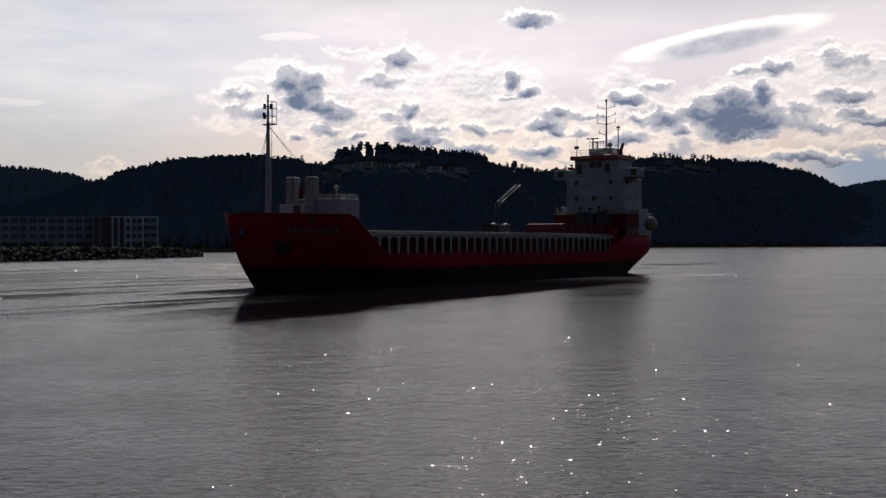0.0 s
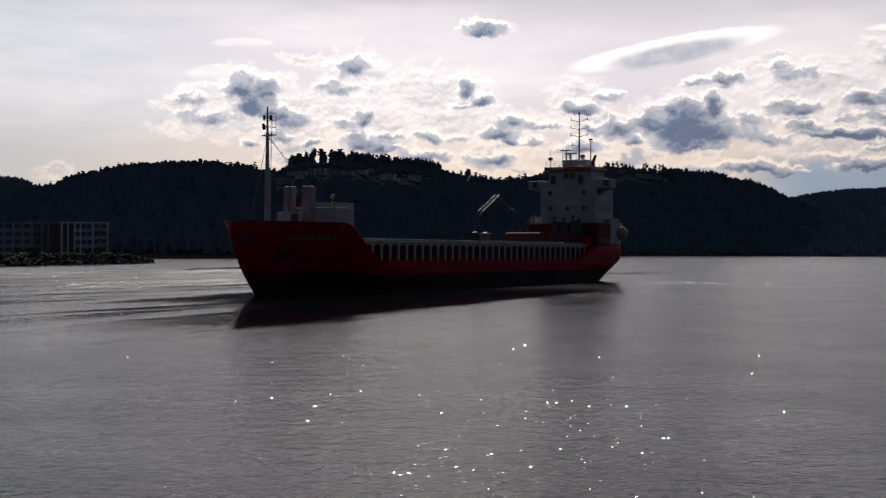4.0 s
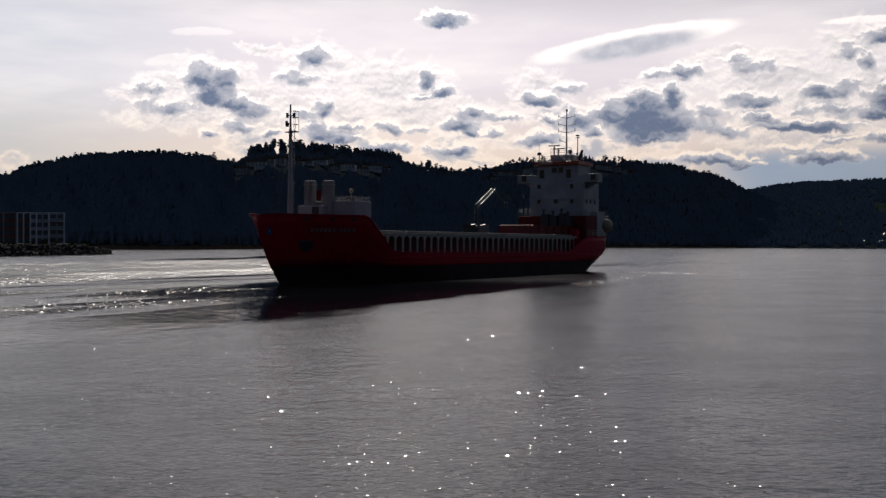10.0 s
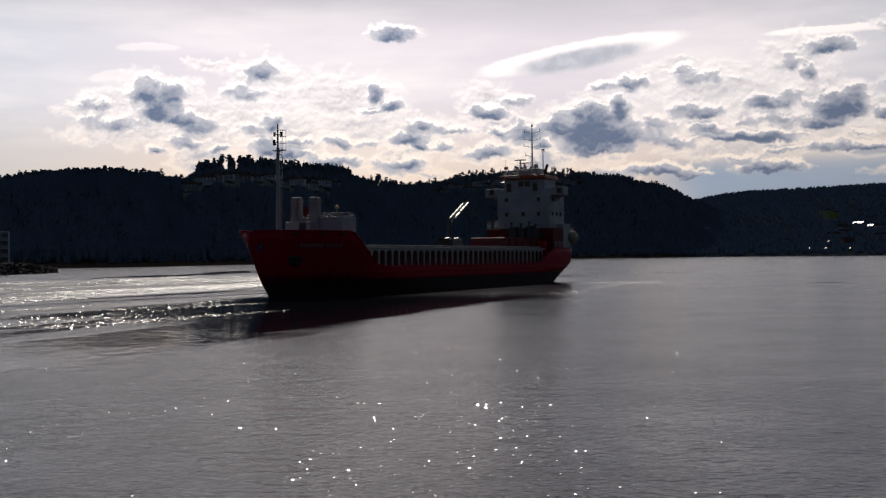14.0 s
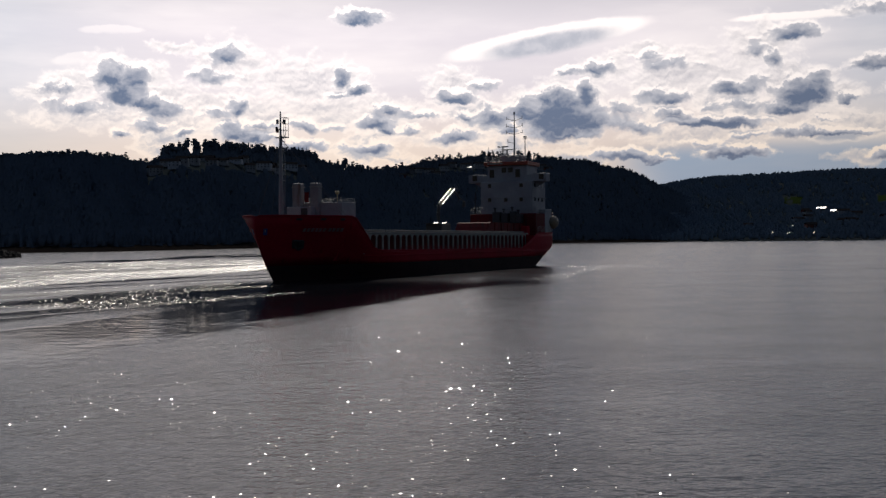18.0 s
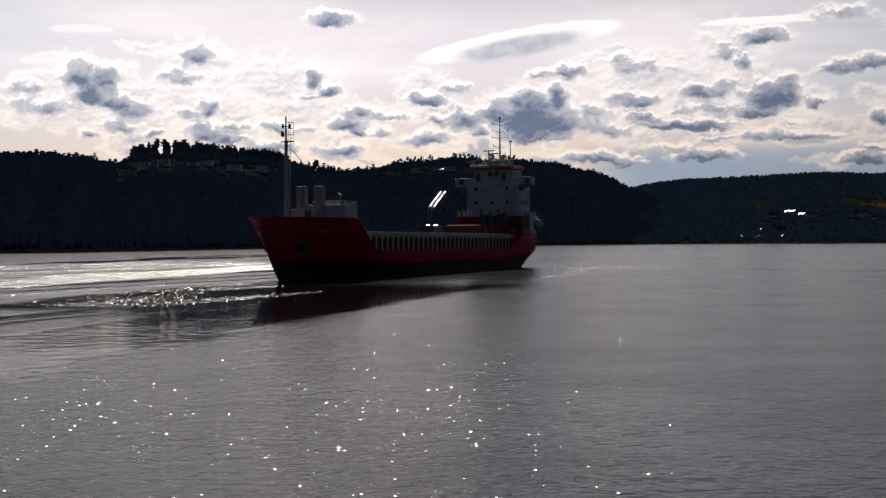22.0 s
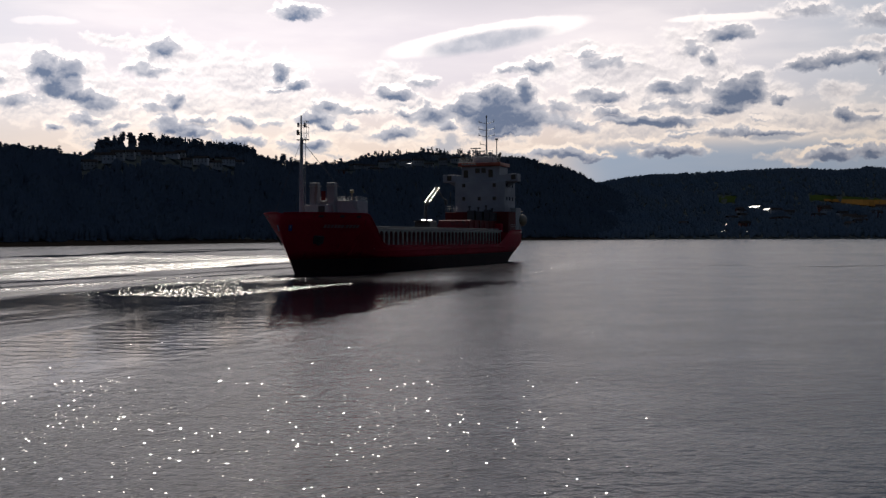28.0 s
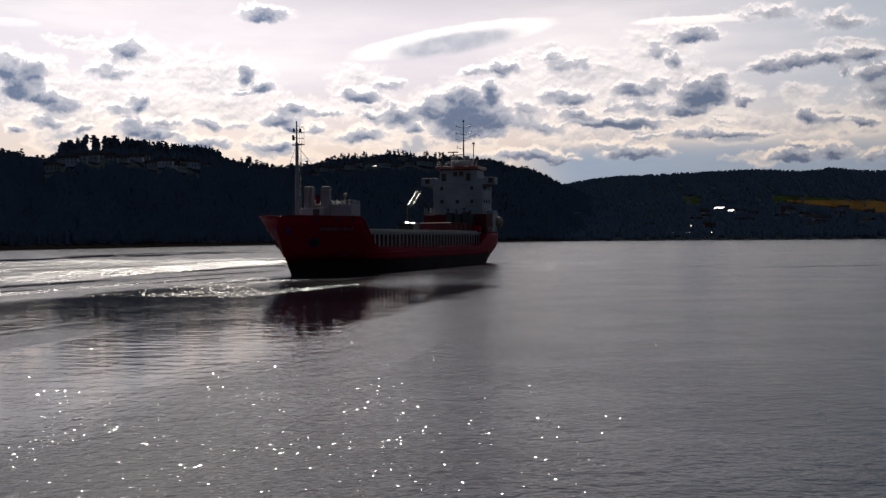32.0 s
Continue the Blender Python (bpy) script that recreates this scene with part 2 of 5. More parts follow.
SKY_STRENGTH = 0.034
sky()
sun_lamp = new("sun", bpy.data.lights.new("sun", "SUN"))
sun_lamp.data.energy, sun_lamp.data.angle, sun_lamp.data.color = 1.5, radians(0.55), (1, .93, .84)
sun_lamp.matrix_world = look((math.sin(radians(SUN_AZ)) * 80, math.cos(radians(SUN_AZ)) * 80, math.tan(radians(SUN_EL)) * 80), (0, 0, 0))
scene.view_settings.exposure = 0.0

# ---- materials ----
def mat(name, colour, rough=.6, metal=0.0, second=None, scale=1.0, bump=.0, grime=None, spots=.5, stretch=(1, 1, 1), tone=.0, gloss=.5):
    """A painted or natural surface: two colours by broad noise, fine grain, streaks of grime, relief."""
    m = bpy.data.materials.new(name)
    m.use_nodes = True
    n = Net(m.node_tree)
    at = n.add("ShaderNodeTexCoord").outputs["Object"]
    at = n.vec("MULTIPLY", at, tuple(scale * v for v in stretch))
    broad, grain = n.noise(at, .35, 5.0, .6), n.noise(at, 6.0, 4.0, .6)
    second = second or tuple(c * .72 for c in colour)
    c = n.mix(n.ramp(broad, .38, .66), colour, second)
    c = n.mix(n.math("MULTIPLY", n.ramp(grain, .35, .7), .35), c, tuple(v * .6 for v in colour))
    if grime:
        run = n.noise(n.vec("MULTIPLY", at, (1.4, 1.4, .12)), 1.3, 6.0, .65)
        c = n.mix(n.ramp(run, spots, spots + .16, 0, .8), c, grime)
    if tone:
        ri = n.add("ShaderNodeObjectInfo").outputs["Random"]
        c = n.mix(n.ramp(ri, 0, 1, 0, tone, False), c, tuple(v * .35 for v in colour))
    b = n.add("ShaderNodeBsdfPrincipled", Base_Color=c, Roughness=n.ramp(grain, .2, .8, max(rough - .12, .02), min(rough + .12, 1)), Metallic=metal)
    n.put(b, "Specular IOR Level", gloss)
    if bump:
        bn = n.add("ShaderNodeBump", Strength=.6, Distance=bump, Height=n.math("ADD", grain, n.math("MULTIPLY", broad, .6)))
        n.put(b, "Normal", bn.outputs[0])
    out = n.add("ShaderNodeOutputMaterial")
    n.tree.links.new(b.outputs[0], out.inputs[0])
    return m


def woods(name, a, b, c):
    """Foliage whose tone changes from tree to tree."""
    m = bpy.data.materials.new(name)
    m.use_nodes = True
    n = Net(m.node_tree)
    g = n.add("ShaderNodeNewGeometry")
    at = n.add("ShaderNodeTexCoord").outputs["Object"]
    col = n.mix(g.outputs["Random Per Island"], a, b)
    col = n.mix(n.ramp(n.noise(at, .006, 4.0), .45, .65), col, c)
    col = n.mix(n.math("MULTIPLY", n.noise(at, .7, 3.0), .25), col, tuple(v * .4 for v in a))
    # normals are bent away from the sun: crowns get even shade, no lit rims
    soft = n.vec("NORMALIZE", n.vec("MULTIPLY_ADD", g.outputs["Normal"], (.26, .26, .26), (0, -.75, .1)))
    solid = n.add("ShaderNodeBsdfPrincipled", Base_Color=col, Roughness=.9, Normal=soft)
    n.put(solid, "Specular IOR Level", .03)
    bs = n.add("ShaderNodeMixShader")
    n.put(bs, "i0", .08)
    n.tree.links.new(solid.outputs[0], bs.inputs[1])
    n.tree.links.new(n.add("ShaderNodeBsdfTranslucent", Color=col).outputs[0], bs.inputs[2])
    out = n.add("ShaderNodeOutputMaterial")
    n.tree.links.new(bs.outputs[0], out.inputs[0])
    return m


def water(name, wake=False, calm_by=0.0):
    """Wind-ruffled fjord water. In the wake, calm and ruffled lanes lie along the ship's track."""
    m = bpy.data.materials.new(name)
    m.use_nodes = True
    n = Net(m.node_tree)
    at = n.add("ShaderNodeTexCoord").outputs["Object"]
    small = n.noise(n.vec("MULTIPLY", at, (.9, 1.1, 1)), 3.4, 3.0, .55)
    mid = n.noise(n.vec("MULTIPLY", at, (.9, 1.1, 1)), 1.0, 3.0, .5)
    long = n.noise(n.vec("MULTIPLY", at, (.7, 1.2, 1)), .09, 2.0, .5)
    ruffle = n.ramp(n.noise(at, .02, 4.0, .6), .3, .75, .93, 1.06)
    ruffle = n.math("MULTIPLY", ruffle, n.ramp(n.noise(n.vec("MULTIPLY", at, (.8, 1.2, 1)), .11, 4.0, .6), .32, .68, .78, 1.14))
    slick = n.ramp(n.noise(n.vec("MULTIPLY", at, (.003, .03, 1)), 1.0, 4.0, .6), .54, .70, 0, .28)     # long thin slicks far out
    ruffle = n.math("MULTIPLY", ruffle, n.math("SUBTRACT", 1.0, slick))
    if calm_by:
        ruffle = n.math("MULTIPLY", ruffle, 1 - calm_by)
    if wake:
        xyz = n.add("ShaderNodeSeparateXYZ", Vector=at).outputs
        lane = n.noise(n.vec("MULTIPLY", at, (.016, .19, 1)), 1.0, 5.0, .62)
        wob = n.math("MULTIPLY_ADD", n.noise(n.vec("MULTIPLY", at, (.05, .25, 1)), 1.0, 3.0), 6.0, -3.0)
        w = n.math("ADD", n.math("SUBTRACT", xyz[1], n.math("MULTIPLY", xyz[0], .13)), wob)   # distance across the track
        calm = n.math("MULTIPLY", n.ramp(w, -12, -7), n.ramp(w, 23.0, 19.5))
        streak = n.math("MULTIPLY", n.math("MULTIPLY", n.ramp(w, 5.4, 7.2), n.ramp(w, 11.2, 9.4)), n.ramp(xyz[0], 69, 91))
        calm = n.math("MULTIPLY", calm, n.math("SUBTRACT", 1.0, n.math("MULTIPLY", streak, .85)))
        calm = n.math("MULTIPLY", calm, n.math("MULTIPLY", n.ramp(xyz[0], 120, 88), n.ramp(xyz[0], 12, 40)))
        calm = n.math("MULTIPLY", calm, n.math("ADD", n.ramp(w, 6.5, 10.0), n.math("MAXIMUM", n.ramp(lane, .46, .56), n.ramp(xyz[0], 88, 68)), clamp=True))
        thin = n.math("MULTIPLY", n.ramp(lane, .50, .58, 0, .95), n.math("MULTIPLY", n.ramp(w, -70, -40), n.ramp(w, 8, 4)))
        calm = n.math("MAXIMUM", calm, thin)
        band = n.ramp(n.noise(n.vec("MULTIPLY", at, (.010, .075, 1)), 1.0, 4.0, .6), .50, .60)
        ruffle = n.math("ADD", ruffle, n.math("MULTIPLY", band, n.ramp(w, -4, -10, 0, .75)))
        ruffle = n.math("MULTIPLY", ruffle, n.math("SUBTRACT", 1.0, n.math("MULTIPLY", calm, .93)))
        ripple = n.noise(n.vec("MULTIPLY", at, (1.1, .6, 1)), 1.0, 3.0, .55)
        extra = n.math("MULTIPLY", n.math("MULTIPLY", ripple, calm), .022)
    hgt = n.math("ADD", n.math("MULTIPLY", small, .042), n.math("MULTIPLY", mid, .060))
    hgt = n.math("MULTIPLY", hgt, ruffle)
    hgt = n.math("ADD", hgt, n.math("MULTIPLY", long, .05))
    if wake:
        hgt = n.math("ADD", hgt, extra)
    bn = n.add("ShaderNodeBump", Strength=1.0, Distance=1.0, Height=hgt)
    rough = n.math("MULTIPLY_ADD", ruffle, .15, .045)
    if wake:                                             # steep short chop that catches the sun
        chop = n.math("MULTIPLY", n.math("MULTIPLY", n.ramp(xyz[0], 40, 52), n.ramp(xyz[0], 88, 70)), n.math("MULTIPLY", n.ramp(xyz[1], -9, -3), n.ramp(xyz[1], 17, 13)))
        away = n.math("MULTIPLY", n.math("MULTIPLY", n.ramp(w, -34, -40), n.ramp(w, -100, -85)), n.ramp(xyz[0], 72, 55))
        streaks = n.ramp(n.noise(n.vec("MULTIPLY", at, (.02, .22, 1)), 1.0, 5.0, .65), .42, .56)
        chop = n.math("MULTIPLY", n.math("MULTIPLY", n.math("MAXIMUM", chop, away), streaks), n.math("SUBTRACT", 1.0, calm))
        rough = n.math("MULTIPLY_ADD", chop, .38, rough)
    b = n.add("ShaderNodeBsdfPrincipled", Base_Color=(.010, .011, .018, 1), Roughness=rough, IOR=1.30, Normal=bn.outputs[0])
    out = n.add("ShaderNodeOutputMaterial")
    n.tree.links.new(b.outputs[0], out.inputs[0])
    return m


RED = mat("red_hull_paint", (.40, .014, .032), .55, second=(.32, .012, .026), scale=.6, bump=.01, grime=(.14, .02, .018), spots=.58, gloss=.03)
BOOT = mat("dark_bottom_paint", (.042, .026, .026), .75, second=(.030, .021, .022), scale=.6, bump=.01, grime=(.05, .022, .018), spots=.62, gloss=.06)
COAMING = mat("dark_red_coaming", (.17, .016, .018), .7, scale=.8, bump=.006, grime=(.05, .02, .02), gloss=.2)
WHITE_PAINT = mat("white_ship_paint", (.38, .38, .40), .6, second=(.29, .29, .32), scale=.8, bump=.004, grime=(.34, .22, .15), spots=.60)
# darker than the white paint of the deckhouse beside it
VENT = mat("dull_grey_paint", (.31, .305, .31), .7, second=(.24, .235, .24), scale=.8, bump=.006, grime=(.16, .11, .09), spots=.56)
CREAM = mat("weathered_cream_paint", (.46, .44, .40), .55, second=(.34, .33, .30), scale=.8, bump=.006, grime=(.25, .14, .09), spots=.54)
ORANGE = mat("orange_red_paint", (.46, .08, .04), .45, scale=1.0)
OCHRE = mat("weathered_ochre_paint", (.26, .18, .10), .6, second=(.17, .15, .11), scale=1.0)
LIFE_ORANGE = mat("lifeboat_orange", (.75, .24, .05), .4, scale=1.0)
DECK_GREEN = mat("deck_paint", (.12, .13, .12), .7, scale=1.0, bump=.01, grime=(.16, .07, .04))
STEEL = mat("galvanised_steel", (.42, .43, .44), .42, .75, scale=2.0)
BARE = mat("bright_worn_metal", (.48, .48, .46), .21, 1.0, scale=2.0)
DARK = mat("dark_machinery", (.05, .05, .055), .5, scale=1.5)
BLUE = mat("blue_sign_paint", (.025, .06, .24), .45, scale=2.0)
YELLOW = mat("yellow_lamp_paint", (.60, .46, .22), .5, scale=2.0)
HATCH = mat("grey_hatch_cover", (.15, .15, .145), .55, scale=.8, bump=.008, grime=(.22, .12, .08))
BEAM = mat("weathered_beam_paint", (.30, .29, .275), .6, second=(.22, .21, .20), scale=.8, bump=.006, grime=(.20, .11, .08))
LETTER = mat("faded_lettering", (.34, .22, .21), .6, scale=2.0)
ROPE = mat("wire_rope", (.22, .21, .20), .6, scale=3.0)


def glass(name, tint):
    m = bpy.data.materials.new(name)
    m.use_nodes = True
    n = Net(m.node_tree)
    b = n.add("ShaderNodeBsdfPrincipled", Base_Color=(*tint, 1), Roughness=.05, IOR=1.5)
    n.put(b, "Specular IOR Level", .6)
    out = n.add("ShaderNodeOutputMaterial")
    n.tree.links.new(b.outputs[0], out.inputs[0])
    return m


GLASS = glass("dark_window_glass", (.015, .017, .02))
# paler tint puts the mirrored sky into the colour of these panes
FACADE_GLASS = glass("sky_tinted_facade_glass", (.07, .08, .10))
WATER = water("rippled_fjord_water")


def ripple_water(name, rough):
    m = bpy.data.materials.new(name)
    m.use_nodes = True
    n = Net(m.node_tree)
    b = n.add("ShaderNodeBsdfPrincipled", Base_Color=(.010, .011, .016, 1), Roughness=rough, IOR=1.333)
    out = n.add("ShaderNodeOutputMaterial")
    n.tree.links.new(b.outputs[0], out.inputs[0])
    return m


WAVELET = ripple_water("steep_wavelet_water", .27)
GLINT = ripple_water("glassy_wavelet_water", .12)
WAKE = water("streaked_wake_water", True)
SLICK = water("smooth_slick_water", calm_by=.9)
# the blue in this spruce green stands for haze over the hill
FOREST = woods("haze_blue_spruce_foliage", (.145, .180, .232), (.168, .200, .240), (.140, .172, .222))
# distance haze is painted into these two: paler and bluer than near foliage
MIXED = woods("haze_tinted_farm_woodland", (.22, .28, .355), (.26, .31, .36), (.21, .27, .345))
HAZE_TINT = woods("far_woodland_haze_tint", (.19, .25, .31), (.22, .27, .31), (.20, .235, .27))
BIRCH = woods("broadleaf_foliage", (.050, .075, .030), (.070, .090, .035), (.055, .065, .030))
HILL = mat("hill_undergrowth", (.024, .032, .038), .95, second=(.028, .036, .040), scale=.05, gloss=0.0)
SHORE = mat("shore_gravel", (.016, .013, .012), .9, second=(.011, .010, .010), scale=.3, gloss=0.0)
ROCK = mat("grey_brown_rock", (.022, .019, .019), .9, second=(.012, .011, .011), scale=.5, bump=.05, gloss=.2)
GRASS = mat("meadow_grass", (.019, .031, .009), .95, second=(.015, .025, .008), scale=.04, gloss=0.0)
STUBBLE = mat("ripe_grain_field", (.10, .055, .016), .95, second=(.07, .045, .016), scale=.04, gloss=0.0)
ROOF_DARK = mat("dark_roof_tiles", (.03, .028, .031), .9, scale=.6, gloss=0.0)
ROOF_TIN = mat("bright_sheet_roof", (.55, .55, .54), .5, .9, scale=.3)
WALL_WHITE = mat("white_house_wall", (.40, .41, .43), .8, scale=.4, tone=.6, gloss=.1)
WALL_RED = mat("red_brown_cladding", (.22, .07, .045), .7, scale=.4)
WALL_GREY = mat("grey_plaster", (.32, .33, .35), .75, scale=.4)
WHITE_COLUMN = mat("white_column_paint", (.78, .80, .82), .6, scale=.4)
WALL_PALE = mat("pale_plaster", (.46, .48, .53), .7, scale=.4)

# ---- building helpers ----
def part(name, bm, material, parent=None, label="", smooth=False):
    """Links a bmesh as one mesh object, under its thing if one is given."""
    me = bpy.data.meshes.new(name)
    bm.to_mesh(me)
    bm.free()
    me.materials.append(material)
    if smooth:
        me.polygons.foreach_set("use_smooth", [True] * len(me.polygons))
    ob = new(name, me)
    if parent:
        ob.parent = parent
    return tagged(ob, label)


def again(ob, m=None, parent=None):
    """Another object on the same mesh."""
    o = new(ob.name.split(".")[0], ob.data)
    o.parent = parent or ob.parent
    if m:
        o.matrix_basis = m
    return o


def box(bm, x0, x1, y0, y1, z0, z1, bevel=0.0):
    made = bmesh.ops.create_cube(bm, size=1)["verts"]
    for v in made:
        v.co = ((x0 + x1) / 2 + v.co.x * (x1 - x0), (y0 + y1) / 2 + v.co.y * (y1 - y0), (z0 + z1) / 2 + v.co.z * (z1 - z0))
    if bevel:
        edges = list({e for v in made for e in v.link_edges})
        bmesh.ops.bevel(bm, geom=edges, offset=bevel, segments=2, affect="EDGES", profile=.5)
    return bm


def boxed(*a, **k):
    return box(bmesh.new(), *a, **k)


def rod(bm, a, b, r0, r1=None, sides=8):
    a, b = Vector(a), Vector(b)
    made = bmesh.ops.create_cone(bm, cap_ends=True, segments=sides, radius1=r0, radius2=r0 if r1 is None else r1, depth=(b - a).length)["verts"]
    turn = (b - a).to_track_quat("Z", "Y").to_matrix().to_4x4()
    bmesh.ops.transform(bm, matrix=Matrix.Translation((a + b) / 2) @ turn, verts=made)
    return bm


def rodded(*a, **k):
    return rod(bmesh.new(), *a, **k)


def prism(bm, outline, axis, lo, hi):
    """A flat outline pushed along an axis: 'y' takes (x, z) points, 'x' takes (y, z), 'z' takes (x, y)."""
    put = {"y": lambda p, q: (p[0], q, p[1]), "x": lambda p, q: (q, p[0], p[1]), "z": lambda p, q: (p[0], p[1], q)}[axis]
    a = [bm.verts.new(put(p, lo)) for p in outline]
    b = [bm.verts.new(put(p, hi)) for p in outline]
    k = len(outline)
    bm.faces.new(a)
    bm.faces.new(b[::-1])
    for i in range(k):
        bm.faces.new((a[i], b[i], b[(i + 1) % k], a[(i + 1) % k]))
    bmesh.ops.recalc_face_normals(bm, faces=bm.faces)
    return bm


def sheet(bm, rows):
    """A grid of points as quads."""
    g = [[bm.verts.new(p) for p in r] for r in rows]
    for i in range(len(g) - 1):
        for j in range(len(g[0]) - 1):
            bm.faces.new((g[i][j], g[i][j + 1], g[i + 1][j + 1], g[i + 1][j]))
    return bm


def empty(name, label, category, group="", at=None):
    e = new(name)
    e.empty_display_size = .3
    if at:
        e.matrix_basis = at
    return tagged(e, label, category, group)


def mesh_np(name, verts, tris, material, smooth=False):
    """One mesh of triangles from arrays."""
    me = bpy.data.meshes.new(name)
    me.vertices.add(len(verts))
    me.vertices.foreach_set("co", np.asarray(verts, np.float32).ravel())
    me.loops.add(len(tris) * 3)
    me.loops.foreach_set("vertex_index", np.asarray(tris, np.int32).ravel())
    me.polygons.add(len(tris))
    me.polygons.foreach_set("loop_start", np.arange(0, len(tris) * 3, 3, dtype=np.int32))
    me.polygons.foreach_set("use_smooth", np.full(len(tris), smooth, bool))
    me.materials.append(material)
    me.update(calc_edges=True)
    me.validate()
    return new(name, me)


def tube(bm, pts, r, sides=6):
    """One unbroken pipe through the points."""
    pts = [Vector(p) for p in pts]
    rows = []
    for i, p in enumerate(pts):
        d = (pts[min(i + 1, len(pts) - 1)] - pts[max(i - 1, 0)]).normalized()
        a = d.cross(Vector((0, 0, 1)))
        a = a.normalized() if a.length > .01 else Vector((1, 0, 0))
        b = d.cross(a)
        rows.append([p + (a * math.cos(k * 2 * math.pi / sides) + b * math.sin(k * 2 * math.pi / sides)) * r for k in range(sides + 1)])
    sheet(bm, rows)
    bmesh.ops.remove_doubles(bm, verts=bm.verts, dist=.001)
    return bm

# ---- water ----
def sea():
    bm = bmesh.new()
    xs = [-4900, -1500, -400, -120, 0, 120, 400, 1500, 4900]
    ys = [-900, -200, 0, 60, 150, 400, 1000, 2200, 4950]
    sheet(bm, [[(x, y, 0) for x in xs] for y in ys])
    ob = part("water", bm, WATER)
    tagged(ob, "grey-brown rippled fjord water with glints of sun", "water", kind="structure")


sea()


def slick(a0, a1, r0, r1, deep, label):
    """A long patch of smooth water with ragged edges, between two bearings."""
    bm = bmesh.new()
    rows = []
    for i in range(61):
        f = i / 60
        az = radians(a0 + (a1 - a0) * f)
        half = deep * (math.sin(math.pi * f) ** .6) * (1 + .5 * math.sin(i * .9) * math.sin(i * .37))
        mid = r0 + (r1 - r0) * f + deep * .5 * math.sin(i * .31)
        rows.append([((mid + half * k) * math.sin(az), (mid + half * k) * math.cos(az), .006) for k in (1, 0, -1)])
    sheet(bm, rows)
    tagged(part("slick_water", bm, SLICK), label, "water", kind="structure")


slick(-10.5, 5.5, 262, 442, 19, "smooth dark slick on the water before the far shore")
slick(-5.5, 6.0, 350, 520, 13, "thin smooth slick on the water before the far shore")
slick(23.9, 26.3, 168, 172, 1.0, "thin smooth slick on the open water")
slick(27.6, 36.0, 160, 178, 1.1, "thin smooth slick on the open water")

# ---- hills ----
# Skylines in degrees (azimuth, height), tops of the trees included
MAIN = [(-30, .6), (-24, 1.0), (-19, 2.3), (-17, 3.05), (-16.2, 3.25), (-15.5, 3.6), (-14.6, 3.88), (-13.3, 4.17), (-12, 4.3), (-10.6, 4.4),
        (-9.25, 4.42), (-8.4, 4.35), (-7.3, 4.28), (-6.6, 4.05), (-5.7, 4.05), (-5.3, 4.35), (-4.3, 4.7), (-3.5, 4.76), (-2.3, 4.71), (-.9, 4.6),
        (.5, 4.48), (1.9, 4.35), (2.4, 4.1), (3.2, 3.92), (4.1, 3.8), (5, 3.69), (5.8, 3.72), (6.8, 3.82), (7.4, 4.0), (8.2, 4.1), (9.3, 4.15), (10.4, 4.32),
        (11.5, 4.2), (13.2, 4.15), (14.3, 4.06), (15.7, 3.92), (16.3, 3.7), (16.9, 3.58), (17.5, 3.45), (18.1, 3.2), (18.7, 2.84), (19.2, 2.6), (21, 1.9), (24, 1.0), (28, .4)]
LEFT = [(-75, 1.5), (-55, 2.6), (-35, 3.4), (-25, 3.65), (-21, 3.68), (-19.7, 3.68), (-18.5, 3.48), (-17.7, 3.38), (-17, 3.1), (-15, 2.4), (-12, 1.2)]
RIGHT = [(14, 1.5), (17, 2.3), (19.2, 2.68), (20.2, 2.87), (21.3, 3.0), (23.2, 3.05), (24.5, 3.1), (26.4, 3.17), (28.2, 3.21), (30.3, 3.08), (31.0, 3.12), (31.6, 3.22),
         (32.4, 3.1), (34, 3.0), (40, 2.9), (55, 2.2), (75, 1.2)]
rng = np.random.default_rng(4)


class Slope:
    """One hillside: shore and ridge distances by azimuth, and its skyline."""

    def __init__(self, skyline, shore, depth, trees):
        self.a, self.e = np.array(skyline).T
        self.sa, self.sr = np.array(shore).T
        self.depth, self.trees = depth, trees

    def r(self, az, s):
        return np.interp(az, self.sa, self.sr) + self.depth * s

    def z(self, az, s):
        top = self.r(az, 1.0) * np.tan(np.radians(np.interp(az, self.a, self.e))) + EYE - self.trees
        k = np.where(s < 1, np.clip(s, 0, 1) ** 1.12, 1 - .5 * (s - 1))
        bump = 5 * np.sin(az * 1.9 + 5 * s) * np.sin(az * .83 - 9 * s) + 3 * np.sin(az * 4.7 + 13 * s)
        return np.where(s <= 0, -3 + 0 * az, 1.2 + np.maximum(top - 1.2, .5) * k + bump * np.clip(s * (1 - s) * 3, 0, 1))

    def at(self, az, s):
        r, a = self.r(az, s), np.radians(az)
        return np.stack([r * np.sin(a), r * np.cos(a), self.z(az, s)], -1)

    def s_for(self, az, el):
        """How far up the slope a sight line of that height meets the ground."""
        s = np.linspace(.01, 1, 400)
        e = np.degrees(np.arctan2(self.z(az + 0 * s, s) - EYE, self.r(az + 0 * s, s)))
        return float(s[np.argmax(e >= el)]) if (e >= el).any() else 1.0

    def ground(self, name, label, step=.35):
        az = np.arange(self.a[0], self.a[-1] + step, step)
        s = np.concatenate([[-.02, 0.0001], np.linspace(.03, 1, 16), [1.15, 1.5]])
        A, S = np.meshgrid(az, s)
        v = self.at(A.ravel(), S.ravel())
        n, m = len(s), len(az)
        i = (np.arange(n - 1)[:, None] * m + np.arange(m - 1)[None]).ravel()
        t = np.concatenate([np.stack([i, i + 1, i + m + 1], -1), np.stack([i, i + m + 1, i + m], -1)])
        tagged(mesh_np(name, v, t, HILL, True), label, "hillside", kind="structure")


